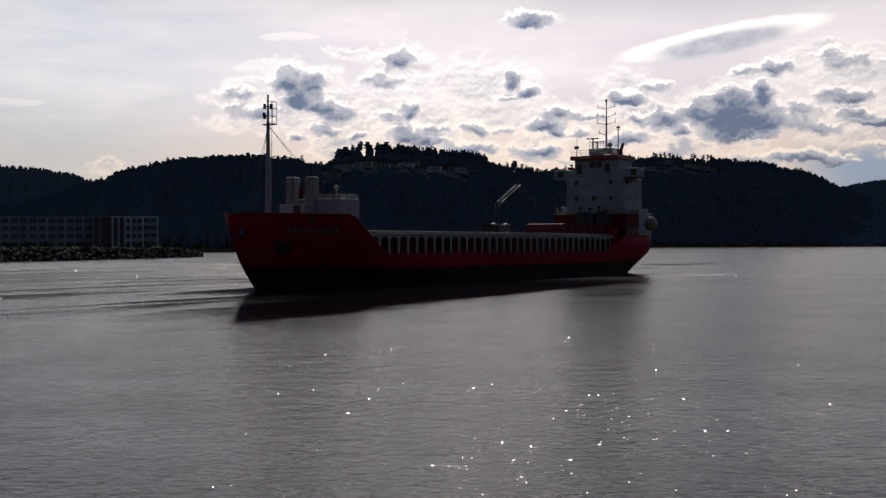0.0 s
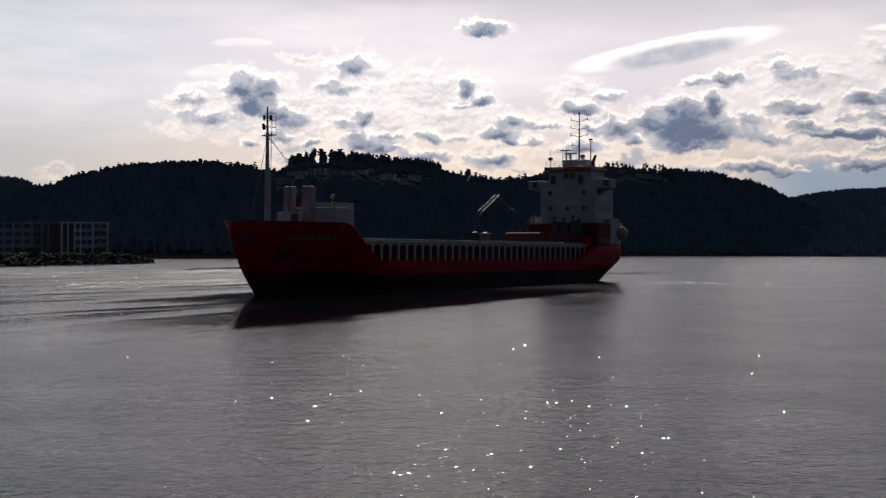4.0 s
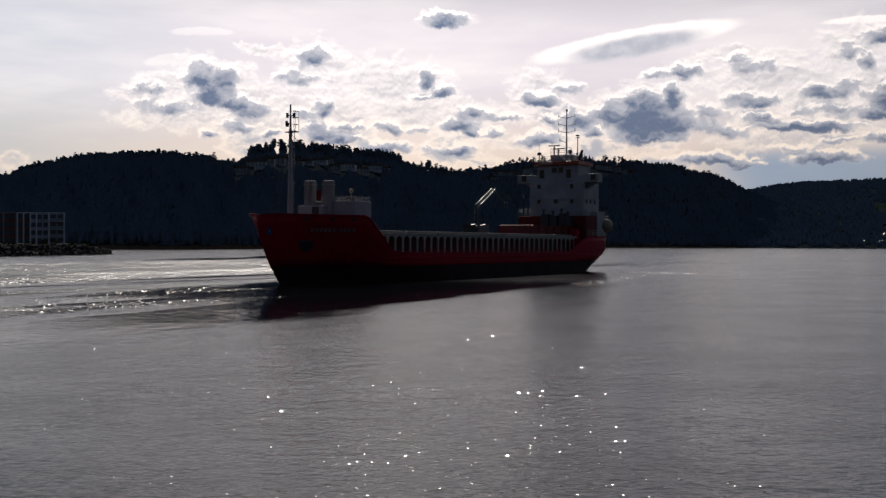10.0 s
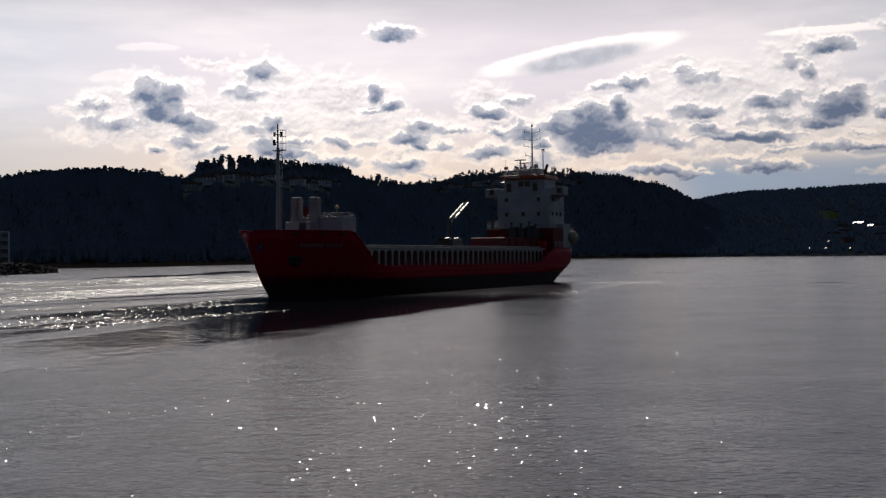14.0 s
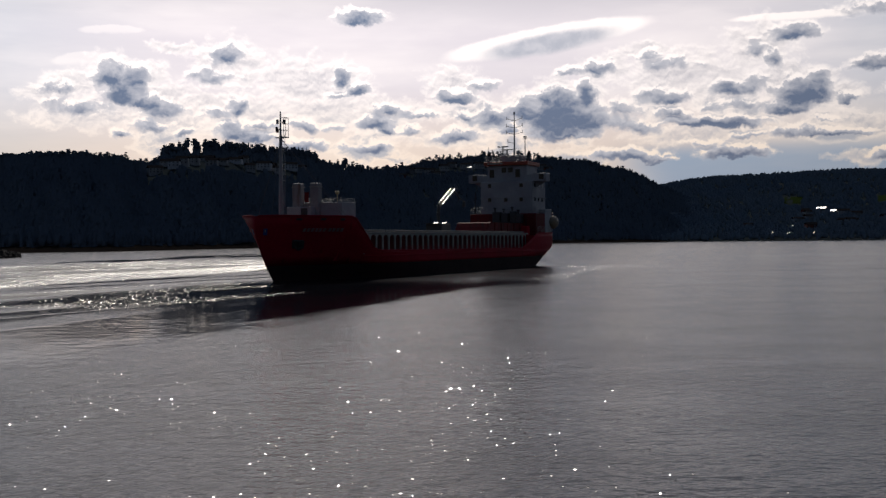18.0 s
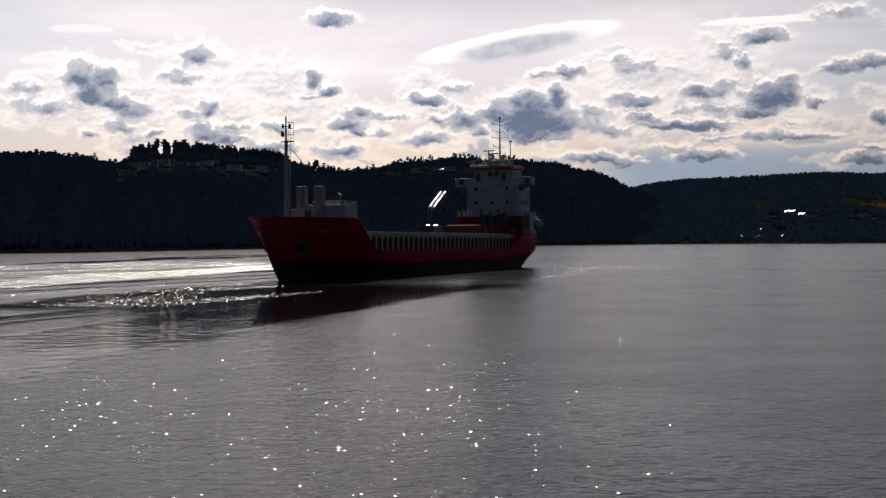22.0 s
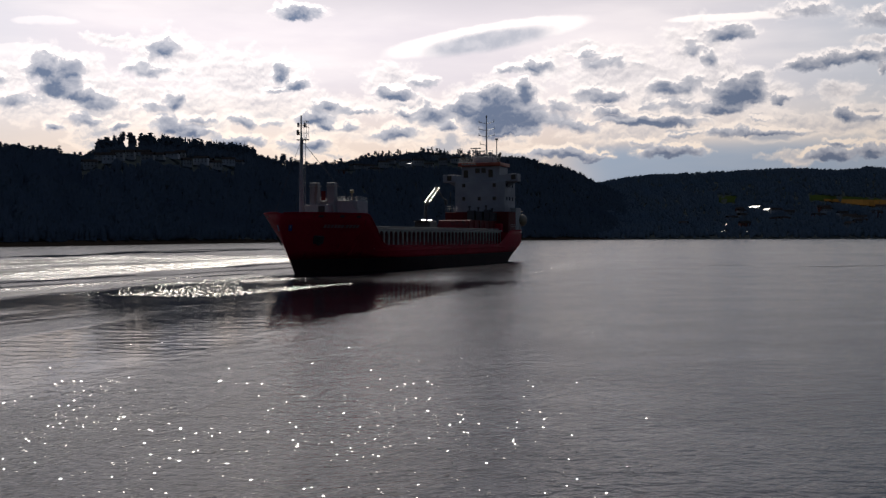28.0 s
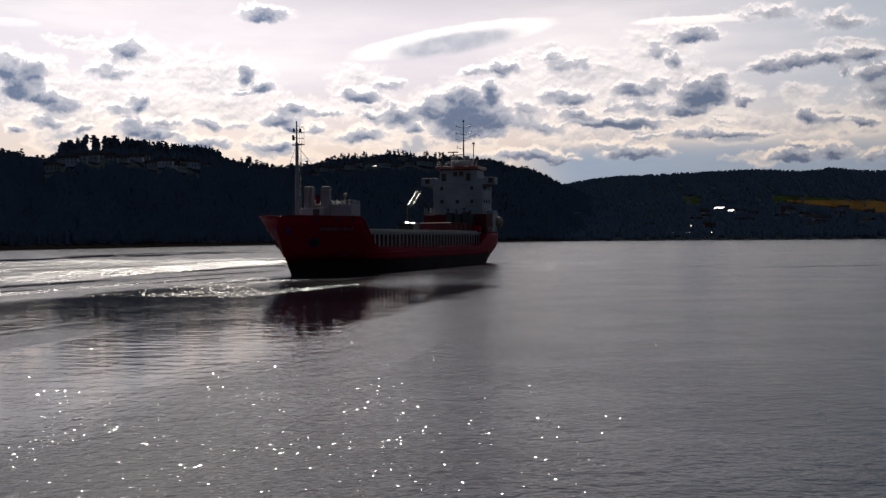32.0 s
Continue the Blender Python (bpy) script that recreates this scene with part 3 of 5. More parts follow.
main = Slope(MAIN, [(-30, 640), (-20, 640), (-12, 650), (-8, 665), (-3, 800), (2, 1000), (10, 1350), (20, 1650), (28, 1700)], 620, 9)
left = Slope(LEFT, [(-75, 900), (-40, 700), (-22, 620), (-12, 1500)], 1900, 8)
right = Slope(RIGHT, [(14, 1650), (24, 1600), (34, 1500), (75, 1200)], 1100, 6)
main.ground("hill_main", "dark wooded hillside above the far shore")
left.ground("hill_left", "far wooded hill with haze-tinted trees beyond the apartment blocks")
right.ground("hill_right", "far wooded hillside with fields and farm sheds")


# Trees: a few shapes in arrays, set out by the thousand
def tri_cone(r, z0, z1, sides, wob, rnd):
    a = np.arange(sides) * 2 * np.pi / sides + rnd.random() * 6
    k = 1 + wob * (rnd.random(sides) - .5) * 2
    v = np.concatenate([np.stack([np.cos(a) * r * k, np.sin(a) * r * k, z0 + (rnd.random(sides) - .5) * .04], -1), [[(rnd.random() - .5) * .04, 0, z1]]])
    t = [(i, (i + 1) % sides, sides) for i in range(sides)]
    return v, np.array(t)


def tri_ball(c, r, rnd):
    g = (1 + 5 ** .5) / 2
    v = np.array([(-1, g, 0), (1, g, 0), (-1, -g, 0), (1, -g, 0), (0, -1, g), (0, 1, g), (0, -1, -g), (0, 1, -g), (g, 0, -1), (g, 0, 1), (-g, 0, -1), (-g, 0, 1)]) / 1.9
    v = v * (1 + .55 * (rnd.random((12, 1)) - .5)) * np.array(r) + np.array(c)
    t = np.array([(0, 11, 5), (0, 5, 1), (0, 1, 7), (0, 7, 10), (0, 10, 11), (1, 5, 9), (5, 11, 4), (11, 10, 2), (10, 7, 6), (7, 1, 8),
                  (3, 9, 4), (3, 4, 2), (3, 2, 6), (3, 6, 8), (3, 8, 9), (4, 9, 5), (2, 4, 11), (6, 2, 10), (8, 6, 7), (9, 8, 1)])
    return v, t


def joined(pieces):
    vs, ts, n = [], [], 0
    for v, t in pieces:
        vs.append(v)
        ts.append(t + n)
        n += len(v)
    return np.concatenate(vs), np.concatenate(ts)


def spruce(rnd):
    w = .15 + .07 * rnd.random()
    ps = [tri_cone(.02, 0, .5, 3, 0, rnd)]
    for i in range(5):
        z = .1 + i * .17
        ps.append(tri_cone(w * (1.05 - i * .19), z, z + .34, 7, .42, rnd))
    return joined(ps)


def pine(rnd):
    ps = [tri_cone(.022, 0, .95, 4, 0, rnd)]
    for i in range(7):
        a, z = rnd.random() * 6.3, .5 + .48 * rnd.random()
        d = .17 * rnd.random() * (1.2 - z) * 2
        ps.append(tri_ball((np.cos(a) * d, np.sin(a) * d, z), (.13, .13, .065), rnd))
    return joined(ps)


def broadleaf(rnd):
    ps = [tri_cone(.03, 0, .6, 4, 0, rnd)]
    for i in range(9):
        a, z = rnd.random() * 6.3, .3 + .6 * rnd.random()
        d = .26 * rnd.random() * (1.25 - abs(z - .55) * 1.5)
        ps.append(tri_ball((np.cos(a) * d, np.sin(a) * d, z), (.15, .15, .12), rnd))
    return joined(ps)


def small_spruce(rnd):
    w = .17 + .08 * rnd.random()
    return joined([tri_cone(w * k, z, z + d, 5, .35, rnd) for k, z, d in ((1, .02, .6), (.75, .3, .5), (.45, .6, .4))])


def small_bush(rnd):
    return joined([tri_ball((0, 0, .45), (.30, .30, .42), rnd), tri_ball((.12, .1, .75), (.17, .17, .2), rnd)])


SHAPES = {"spruce": [spruce(rng) for _ in range(6)], "pine": [pine(rng) for _ in range(6)], "broadleaf": [broadleaf(rng) for _ in range(5)]}


def wood(name, label, places, heights, kinds, material):
    vs, ts, n = [], [], 0
    pick = rng.integers(0, 1000, len(places))
    for kind_no, shapes in enumerate(kinds):
        for shape_no, (v, t) in enumerate(shapes):
            mine = (pick % len(kinds) == kind_no) & ((pick // len(kinds)) % len(shapes) == shape_no)
            P, H = places[mine], heights[mine]
            if not len(P):
                continue
            a = rng.random(len(P)) * 6.28
            wide = .8 + .5 * rng.random(len(P))
            x = (v[None, :, 0] * np.cos(a)[:, None] - v[None, :, 1] * np.sin(a)[:, None]) * (H * wide)[:, None]
            y = (v[None, :, 0] * np.sin(a)[:, None] + v[None, :, 1] * np.cos(a)[:, None]) * (H * wide)[:, None]
            z = v[None, :, 2] * H[:, None] - .3
            vs.append((np.stack([x, y, z], -1) + P[:, None]).reshape(-1, 3))
            ts.append((t[None] + (np.arange(len(P)) * len(v))[:, None, None] + n).reshape(-1, 3))
            n += len(P) * len(v)
    ob = mesh_np(name, np.concatenate(vs), np.concatenate(ts), material, True)
    tagged(ob, label, "woods", kind="stuff")


def spread(slope, a0, a1, count, s0=.04, s1=1.02, clear=()):
    az, s = rng.uniform(a0, a1, count), rng.uniform(s0, s1, count)
    keep = np.ones(count, bool)
    for b0, b1, t0, t1 in clear:
        keep &= ~((az > b0) & (az < b1) & (s > t0) & (s < t1))
    return slope.at(az[keep], s[keep])


CHEAP = [small_spruce(rng) for _ in range(8)]
ROUND = [small_bush(rng) for _ in range(6)]
SP, PI, BR = SHAPES["spruce"], SHAPES["pine"], SHAPES["broadleaf"]
town = [(-6, 1.2, .70, .89), (6.5, 13.5, .82, .93)]
gaps = [(-4.66, -4.5, .9, 1.1), (-4.06, -3.78, .9, 1.1), (-3.5, -3.3, .9, 1.1)]     # daylight between the old pines
q = spread(main, -23, 22, 38000, .022, clear=town + gaps)
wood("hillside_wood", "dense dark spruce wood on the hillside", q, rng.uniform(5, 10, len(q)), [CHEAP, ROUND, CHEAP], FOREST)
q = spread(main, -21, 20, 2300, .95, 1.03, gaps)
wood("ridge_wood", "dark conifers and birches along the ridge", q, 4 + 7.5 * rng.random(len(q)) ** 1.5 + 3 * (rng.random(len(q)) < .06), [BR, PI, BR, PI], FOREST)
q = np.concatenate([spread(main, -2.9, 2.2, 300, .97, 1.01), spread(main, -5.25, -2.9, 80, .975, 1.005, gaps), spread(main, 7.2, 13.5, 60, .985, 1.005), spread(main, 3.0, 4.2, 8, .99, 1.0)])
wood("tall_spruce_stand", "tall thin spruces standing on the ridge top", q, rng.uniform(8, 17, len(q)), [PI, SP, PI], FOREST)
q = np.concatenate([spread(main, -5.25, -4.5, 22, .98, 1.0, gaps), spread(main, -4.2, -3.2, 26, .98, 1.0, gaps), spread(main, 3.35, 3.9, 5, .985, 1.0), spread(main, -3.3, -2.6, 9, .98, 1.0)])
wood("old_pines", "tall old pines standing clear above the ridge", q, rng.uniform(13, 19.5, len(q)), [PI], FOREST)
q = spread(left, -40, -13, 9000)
wood("far_wood", "far conifer wood tinted pale blue for haze", q, rng.uniform(8, 13, len(q)), [CHEAP, ROUND], HAZE_TINT)
# Fields on the far slope: bearings, then near and far edge in degrees of height: at the first bearing, and change for each degree
FIELDS = [("grain_field", "ripe yellow-brown grain field on the far slope", 29.6, 35.5, 1.62, -.135, 1.70, -.03, STUBBLE),
          ("meadow", "green meadow on the far slope", 28.9, 32.1, 1.66, -.02, 1.93, -.07, GRASS),
          ("small_meadow", "small green meadow among far trees", 24.75, 25.7, 1.60, 0.0, 1.92, 0.0, GRASS)]


def farm_trees(count):
    """Trees of the farmland, kept low before the fields and off them."""
    az = np.concatenate([rng.uniform(16, 45, count), rng.uniform(17, 42, 1300)])
    up = np.concatenate([rng.uniform(.004, 1.02, count), rng.uniform(.95, 1.02, 1300)])
    hgt = rng.uniform(5, 10, len(az))
    ground, far = right.z(az, up) - EYE, right.r(az, up)
    for _, _, a0, a1, e0, k0, e1, k1, _ in FIELDS:
        edge = .12 * np.sin(az * 9) + .1 * np.sin(az * 23)
        inside = (az > a0 + edge) & (az < a1 + edge)
        near, top = e0 + k0 * (az - a0) + .04 * np.sin(az * 14), e1 + k1 * (az - a0) + .03 * np.sin(az * 17)
        room = np.tan(np.radians(near)) * far - ground
        before = inside & (np.degrees(np.arctan2(ground, far)) < top)
        hgt = np.where(before, np.minimum(hgt, room), hgt)
    keep = hgt > 1.2
    return right.at(az[keep], up[keep]), hgt[keep]


q, tall = farm_trees(21000)
wood("farmland_wood", "mixed wood between the fields, tinted pale for haze", q, tall, [CHEAP, ROUND, ROUND], MIXED)


def field(name, label, a0, a1, e0, k0, e1, k1, material):
    """A field laid on the far slope between two bearings and two sight heights (near edge, far edge)."""
    bm = bmesh.new()
    rows = []
    for i in range(25):
        az = a0 + (a1 - a0) * i / 24
        s0, s1 = right.s_for(az, e0 + k0 * (az - a0)), right.s_for(az, e1 + k1 * (az - a0))
        rows.append([tuple(right.at(np.array(az), np.array(s0 + (s1 - s0) * j / 8)) + np.array((0, 0, 1.0 if material == STUBBLE else .6))) for j in range(9)])
    sheet(bm, rows)
    tagged(part(name, bm, material), label, "field", kind="structure")


for row in FIELDS:
    field(*row)


def beach():
    """Gravel strip at the foot of the main hill."""
    bm = bmesh.new()
    az = np.arange(-24, 26, .5)
    rows = [main.at(az, np.full(len(az), s)) + np.array((0, 0, dz)) for s, dz in ((.0002, -.6), (.004, .25), (.026, .3))]
    rows[0][:, :2] *= .985
    rows[0][:, 2] = -.3
    sheet(bm, [[tuple(p) for p in r] for r in rows])
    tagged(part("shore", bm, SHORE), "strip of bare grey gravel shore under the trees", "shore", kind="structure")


beach()


# ---- houses on the hills ----
def house(name, label, at, turn, w, d, hgt, wall, roof, group, pitch=.32):
    e = empty(name, label, "house", group, Matrix.Translation(at) @ pose(0, 0, 0, 0, 0, turn))
    part("wall", boxed(-w / 2, w / 2, -d / 2, d / 2, -3, hgt), wall, e)
    bm = bmesh.new()
    prism(bm, [(-d / 2 - .5, hgt - .1), (0, hgt + d * pitch), (d / 2 + .5, hgt - .1), (d / 2 + .5, hgt + .15), (0, hgt + d * pitch + .3), (-d / 2 - .5, hgt + .15)], "x", -w / 2 - .4, w / 2 + .4)
    part("roof", bm, roof, e)
    pane = part("window", boxed(-.7, .7, -.04, .04, -.6, .6), GLASS, e)
    k = max(2, int(w / 3.5))
    spots = [(-w / 2 + w * (i + .5) / k, z) for i in range(k) for z in ([1.6] if hgt < 4.5 else [1.6, 4.4])]
    pane.location = (spots[0][0], -d / 2 - .03, spots[0][1])
    for x, z in spots[1:]:
        again(pane, Matrix.Translation((x, -d / 2 - .03, z)))
    return e


def houses():
    r = random.Random(5)
    for i in range(16):
        az = [-5.6, -5.0, -4.3, -3.7, -3.1, -2.4, -1.8, -1.1, -.4, .3, .9, -4.7, -2.9, -1.4, -.1, 1.3][i]
        s = r.uniform(.76, .88)
        w = r.uniform(9, 17)
        house("hillside_house", "pale house among trees below the ridge", main.at(np.array(az), np.array(s)) + np.array((0, 0, 2.2)), -az + r.uniform(-25, 25), w, 8.5, r.choice([3, 5.6, 5.6]),
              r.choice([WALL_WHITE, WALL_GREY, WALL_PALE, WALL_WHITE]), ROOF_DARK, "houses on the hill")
    for i in range(18):
        az = 6.4 + 7.2 * i / 17 + r.uniform(-.15, .15)
        s = r.uniform(.80, .95)
        tin = i == 8
        house("ridge_house", "house with a sunlit metal roof near the ridge" if tin else "small house near the wooded ridge", main.at(np.array(az), np.array(s)) + np.array((0, 0, 2.2)), -az - 28 if tin else -az + r.uniform(-20, 20),
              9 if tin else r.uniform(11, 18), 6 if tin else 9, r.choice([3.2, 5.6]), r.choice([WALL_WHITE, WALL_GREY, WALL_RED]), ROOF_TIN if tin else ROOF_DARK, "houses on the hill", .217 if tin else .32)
    for i in range(26):
        az = r.uniform(22.5, 34)
        s = right.s_for(az, r.uniform(.35, 1.15))
        house("far_house", "far house on the low slope by the shore", right.at(np.array(az), np.array(s)) + np.array((0, 0, 2.4)), -az + r.uniform(-40, 40), r.uniform(11, 20), 9,
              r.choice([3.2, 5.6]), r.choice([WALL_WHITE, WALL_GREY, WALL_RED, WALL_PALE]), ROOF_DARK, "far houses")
    for az, el, w in ((26.5, 1.28, 22), (27.14, 1.14, 24)):
        s = right.s_for(az, el - .12)
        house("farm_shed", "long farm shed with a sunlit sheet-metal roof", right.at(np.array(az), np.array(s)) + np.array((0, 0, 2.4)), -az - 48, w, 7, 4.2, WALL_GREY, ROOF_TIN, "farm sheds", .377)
    # added sheds: roofs turned to flash the sun as bright points by the shore
    for az, el, w in ((25.2, .50, 5), (24.99, .17, 7), (26.2, .17, 8), (24.2, .17, 9)):
        house("glint_shed", "small pale shed added by the far shore for its glinting roof", right.at(np.array(az), np.array(right.s_for(az, el - .06))), -az - 46, w * .7, 4, 2.4, WALL_GREY, ROOF_TIN, "boathouses", .36)


houses()


# ---- apartment blocks and breakwater ----
def polar(az, r, z=0.0):
    return Vector((r * math.sin(radians(az)), r * math.cos(radians(az)), z))


def breakwater():
    """A long low tongue of land, armoured with rubble."""
    ends = [polar(-34, 300), polar(-27, 295), polar(-21, 312), polar(-18, 330), polar(-15, 362), polar(-13, 388), polar(-11.75, 408)]
    rows = []
    for i, p in enumerate(ends):
        across = Vector((p.x, p.y, 0)).normalized()
        top = 3.3 if i < 4 else (3.1, 2.9, 1.6)[i - 4]
        run = [(-3, -1.0), (2.0, top * .75), (5, top), (160 - 22 * i, top + .3), (175 - 22 * i, -1)]
        rows.append([p + across * a + Vector((0, 0, b)) for a, b in run])
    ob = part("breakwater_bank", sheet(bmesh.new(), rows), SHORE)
    tagged(ob, "low made ground behind a rubble bank", "bank", kind="structure")
    r = np.random.default_rng(8)
    pieces = []
    for k in range(1700):
        u = r.random() * (len(ends) - 1.001)
        i, f = int(u), u % 1
        p = np.array(ends[i].lerp(ends[i + 1], f))
        n = p / np.linalg.norm(p)
        a = r.uniform(-3, 5)
        top = np.interp(u, [0, 3, 4, 5, 6], [3.3, 3.3, 3.1, 2.9, 1.4])
        z = np.interp(a, [-3, 2, 5], [-.6, top * .75, top])
        s = r.uniform(.5, 1.25) * (1 if u < 5.5 else .6)
        pieces.append(tri_ball(p + n * a + (0, 0, z), (s * 1.1, s * 1.1, s * .7), r))
    v, t = joined(pieces)
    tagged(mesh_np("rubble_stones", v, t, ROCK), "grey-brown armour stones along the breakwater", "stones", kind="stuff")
    pts, hs = [], []
    for k in range(170):
        u = r.random() * 5.2
        i, f = int(u), u % 1
        p = np.array(ends[i].lerp(ends[i + 1], f))
        pts.append(p * (1 + r.uniform(5, 16) / np.linalg.norm(p)) + (0, 0, np.interp(u, [0, 3, 4, 5, 6], [3.3, 3.3, 3.1, 2.9, 1.4]) - .2))
        hs.append(r.uniform(1.0, 2.6))
    wood("breakwater_bushes", "low dark bushes on the breakwater", np.array(pts), np.array(hs), [BR], BIRCH)


breakwater()


def apartment_block(label, az0, az1, r, z0, floors, wall, trim, bays, balcony):
    a, b = polar(az0, r, z0), polar(az1, r, z0)
    w = (b - a).length
    e = empty("apartment_block", label, "building", "apartment blocks", Matrix.Translation(a) @ pose(0, 0, 0, 0, 0, math.degrees(math.atan2(b.y - a.y, b.x - a.x))))
    top = floors * 2.85
    part("wall", boxed(0, w, 0, 13, -2, top), wall, e)
    part("roof", boxed(-.3, w + .3, -.3, 13.3, top, top + .35), trim, e, "pale flat roof edge")
    bay = w / bays
    win = part("window", boxed(.12 * bay, .88 * bay, -.06, .04, .75, 2.35), FACADE_GLASS, e)
    slab = rail = None
    for k in range(floors):
        for i in range(bays):
            m = Matrix.Translation((i * bay, 0, k * 2.85))
            if k or i:
                again(win, m)
        if balcony:
            m = Matrix.Translation((0, 0, k * 2.85))
            if slab is None:
                slab = part("balcony", boxed(.3, w - .3, -1.6, 0, -.12, .12), trim, e, "pale balcony slab")
                rail = part("balcony_rail", boxed(.3, w - .3, -1.62, -1.54, .12, 1.05), WALL_GREY, e)
            else:
                again(slab, m)
                again(rail, m)
    post = part("column", boxed(-.25, .25, -.3, 0, -1, top), trim, e, "pale facade column")
    for i in range(2 if balcony else 1, bays + 1, 2):
        again(post, Matrix.Translation((i * bay, 0, 0)))


def blocks():
    z = 3.0
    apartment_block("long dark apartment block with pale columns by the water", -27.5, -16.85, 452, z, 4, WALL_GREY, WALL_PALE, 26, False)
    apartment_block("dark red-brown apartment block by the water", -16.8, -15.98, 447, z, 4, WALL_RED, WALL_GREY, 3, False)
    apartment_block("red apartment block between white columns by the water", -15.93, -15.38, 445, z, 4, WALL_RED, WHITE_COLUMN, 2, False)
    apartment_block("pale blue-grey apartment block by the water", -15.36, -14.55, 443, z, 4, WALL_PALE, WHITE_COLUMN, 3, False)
    apartment_block("end apartment block with open balconies by the water", -14.53, -13.86, 441, z, 4, WALL_GREY, WHITE_COLUMN, 2, True)


blocks()


# ---- the ship: x forward, y to port, z up from the waterline ----
def ease(t):
    t = min(max(t, 0), 1)
    return t * t * (3 - 2 * t)


def lerp_table(x, table):
    return float(np.interp(x, [a for a, _ in table], [b for _, b in table]))


STEM = [(-2, 38.2), (-1, 37.6), (0, 37.4), (2.2, 39.3), (4.6, 40.55), (6.2, 40.8), (7, 40.8)]
STERN = [(-2, -36.5), (-.2, -37.3), (.3, -37.6), (3.0, -42.6), (3.6, -43.0), (8, -43.3)]
SHEER = [(-43.3, 5.35), (-31.5, 5.25), (-30.6, 5.1), (-24.2, 3.1), (-23.2, 2.95), (0, 2.98), (25.0, 3.15), (26.0, 3.35), (30.8, 6.65), (31.8, 6.9), (36, 6.9), (40.2, 6.94), (40.9, 6.92), (41.3, 6.85)]


def hull_point(xn, z):
    """A point of the port side at nominal station xn."""
    x = xn - (41.3 - lerp_table(z, STEM)) * ease((xn - 18) / 23.3) + (lerp_table(z, STERN) + 43.3) * ease((-18 - xn) / 25.3)
    up = min(max(z / 7, 0), 1)
    run = 27 - 16.5 * up ** .75
    s = min(max((41.3 - xn) / run, 0), 1)
    b = 6.45 * (1 - (1 - s) ** (1.25 + .45 * up * up)) ** (1 - .23 * up)     # blunt, flared bow
    s = min(max((xn + 43.3) / 16, 0), 1)
    low = min(max((z + .5) / 3.5, 0), 1)
    stern = 3.6 + 1.5 * low
    b = min(b, stern + (6.45 - stern) * (1 - (1 - s) ** 2.2))
    corner = min(max((xn + 43.3) / 1.6, 0), 1)
    b *= .86 + .14 * math.sqrt(1 - (1 - corner) ** 2)
    return x, b, z


STATIONS = sorted({round(v, 2) for v in [-43.3, -43.1, -42.7, -42.2, -41.5, -40, -37, -34, -31.5, -30.6, -29, -27, -25.5, -24.2, -23.2, -18, -10, 0, 10, 18, 22, 25, 26, 27.5, 29, 30.8, 31.8,
                                         33, 34.5, 36, 37, 38, 39, 39.7, 40.3, 40.8, 41.1, 41.3]})


def hull_skin(levels):
    bm = bmesh.new()
    for side in (1, -1):
        rows = []
        for xn in STATIONS:
            top = lerp_table(xn, SHEER)
            rows.append([(x, y * side, z) for x, y, z in (hull_point(xn, z) for z in levels(top))])
        sheet(bm, rows)
    # transom
    ends = []
    top = lerp_table(-43.3, SHEER)
    for z in levels(top):
        x, y, _ = hull_point(-43.3, z)
        ends.append([(x - .25 * (1 - (k / 4) ** 2), y * k / 4, z) for k in range(-4, 5)])
    sheet(bm, ends)
    bmesh.ops.remove_doubles(bm, verts=bm.verts, dist=.01)
    bmesh.ops.recalc_face_normals(bm, faces=bm.faces)
    return bm


def deck(z, x0, x1, inset=.12):
    bm = bmesh.new()
    rows = []
    n = 24
    for i in range(n + 1):
        xn = x0 + (x1 - x0) * i / n
        x, y, _ = hull_point(xn, z)
        y = max(y - inset, .02)
        rows.append([(x, -y, z), (x, y, z)])
    sheet(bm, rows)
    made = bmesh.ops.extrude_face_region(bm, geom=bm.faces[:])["geom"]
    bmesh.ops.translate(bm, verts=[v for v in made if isinstance(v, bmesh.types.BMVert)], vec=(0, 0, -.12))
    bmesh.ops.recalc_face_normals(bm, faces=bm.faces)
    return bm


def bulkhead(xn, z0, z1):
    """A cross wall that fits the hull's inside."""
    side = [hull_point(xn, z0 + (z1 - z0) * i / 5) for i in range(6)]
    outline = [(y - .15, z) for _, y, z in side]
    return prism(bmesh.new(), outline + [(-y, z) for y, z in reversed(outline)], "x", xn - .1, xn + .1)


def along_top(x0, x1, n, r=.07, dz=0.0, side=1):
    """A rounded capping rail along the top edge of the hull plating."""
    bm = bmesh.new()
    pts = []
    for i in range(n + 1):
        xn = x0 + (x1 - x0) * i / n
        z = lerp_table(xn, SHEER) + dz
        x, y, _ = hull_point(xn, z)
        pts.append((x, y * side, z))
    return tube(bm, pts, r)


def railing(bm, pts, hgt=1.0, gap=1.5):
    for a, b in zip(pts, pts[1:]):
        a, b = Vector(a), Vector(b)
        k = max(1, int((b - a).length / gap))
        for i in range(k + 1):
            p = a.lerp(b, i / k)
            rod(bm, p, p + Vector((0, 0, hgt)), .025, sides=5)
        for f in (1, .66, .33):
            rod(bm, a + Vector((0, 0, hgt * f)), b + Vector((0, 0, hgt * f)), .022, sides=5)
    return bm


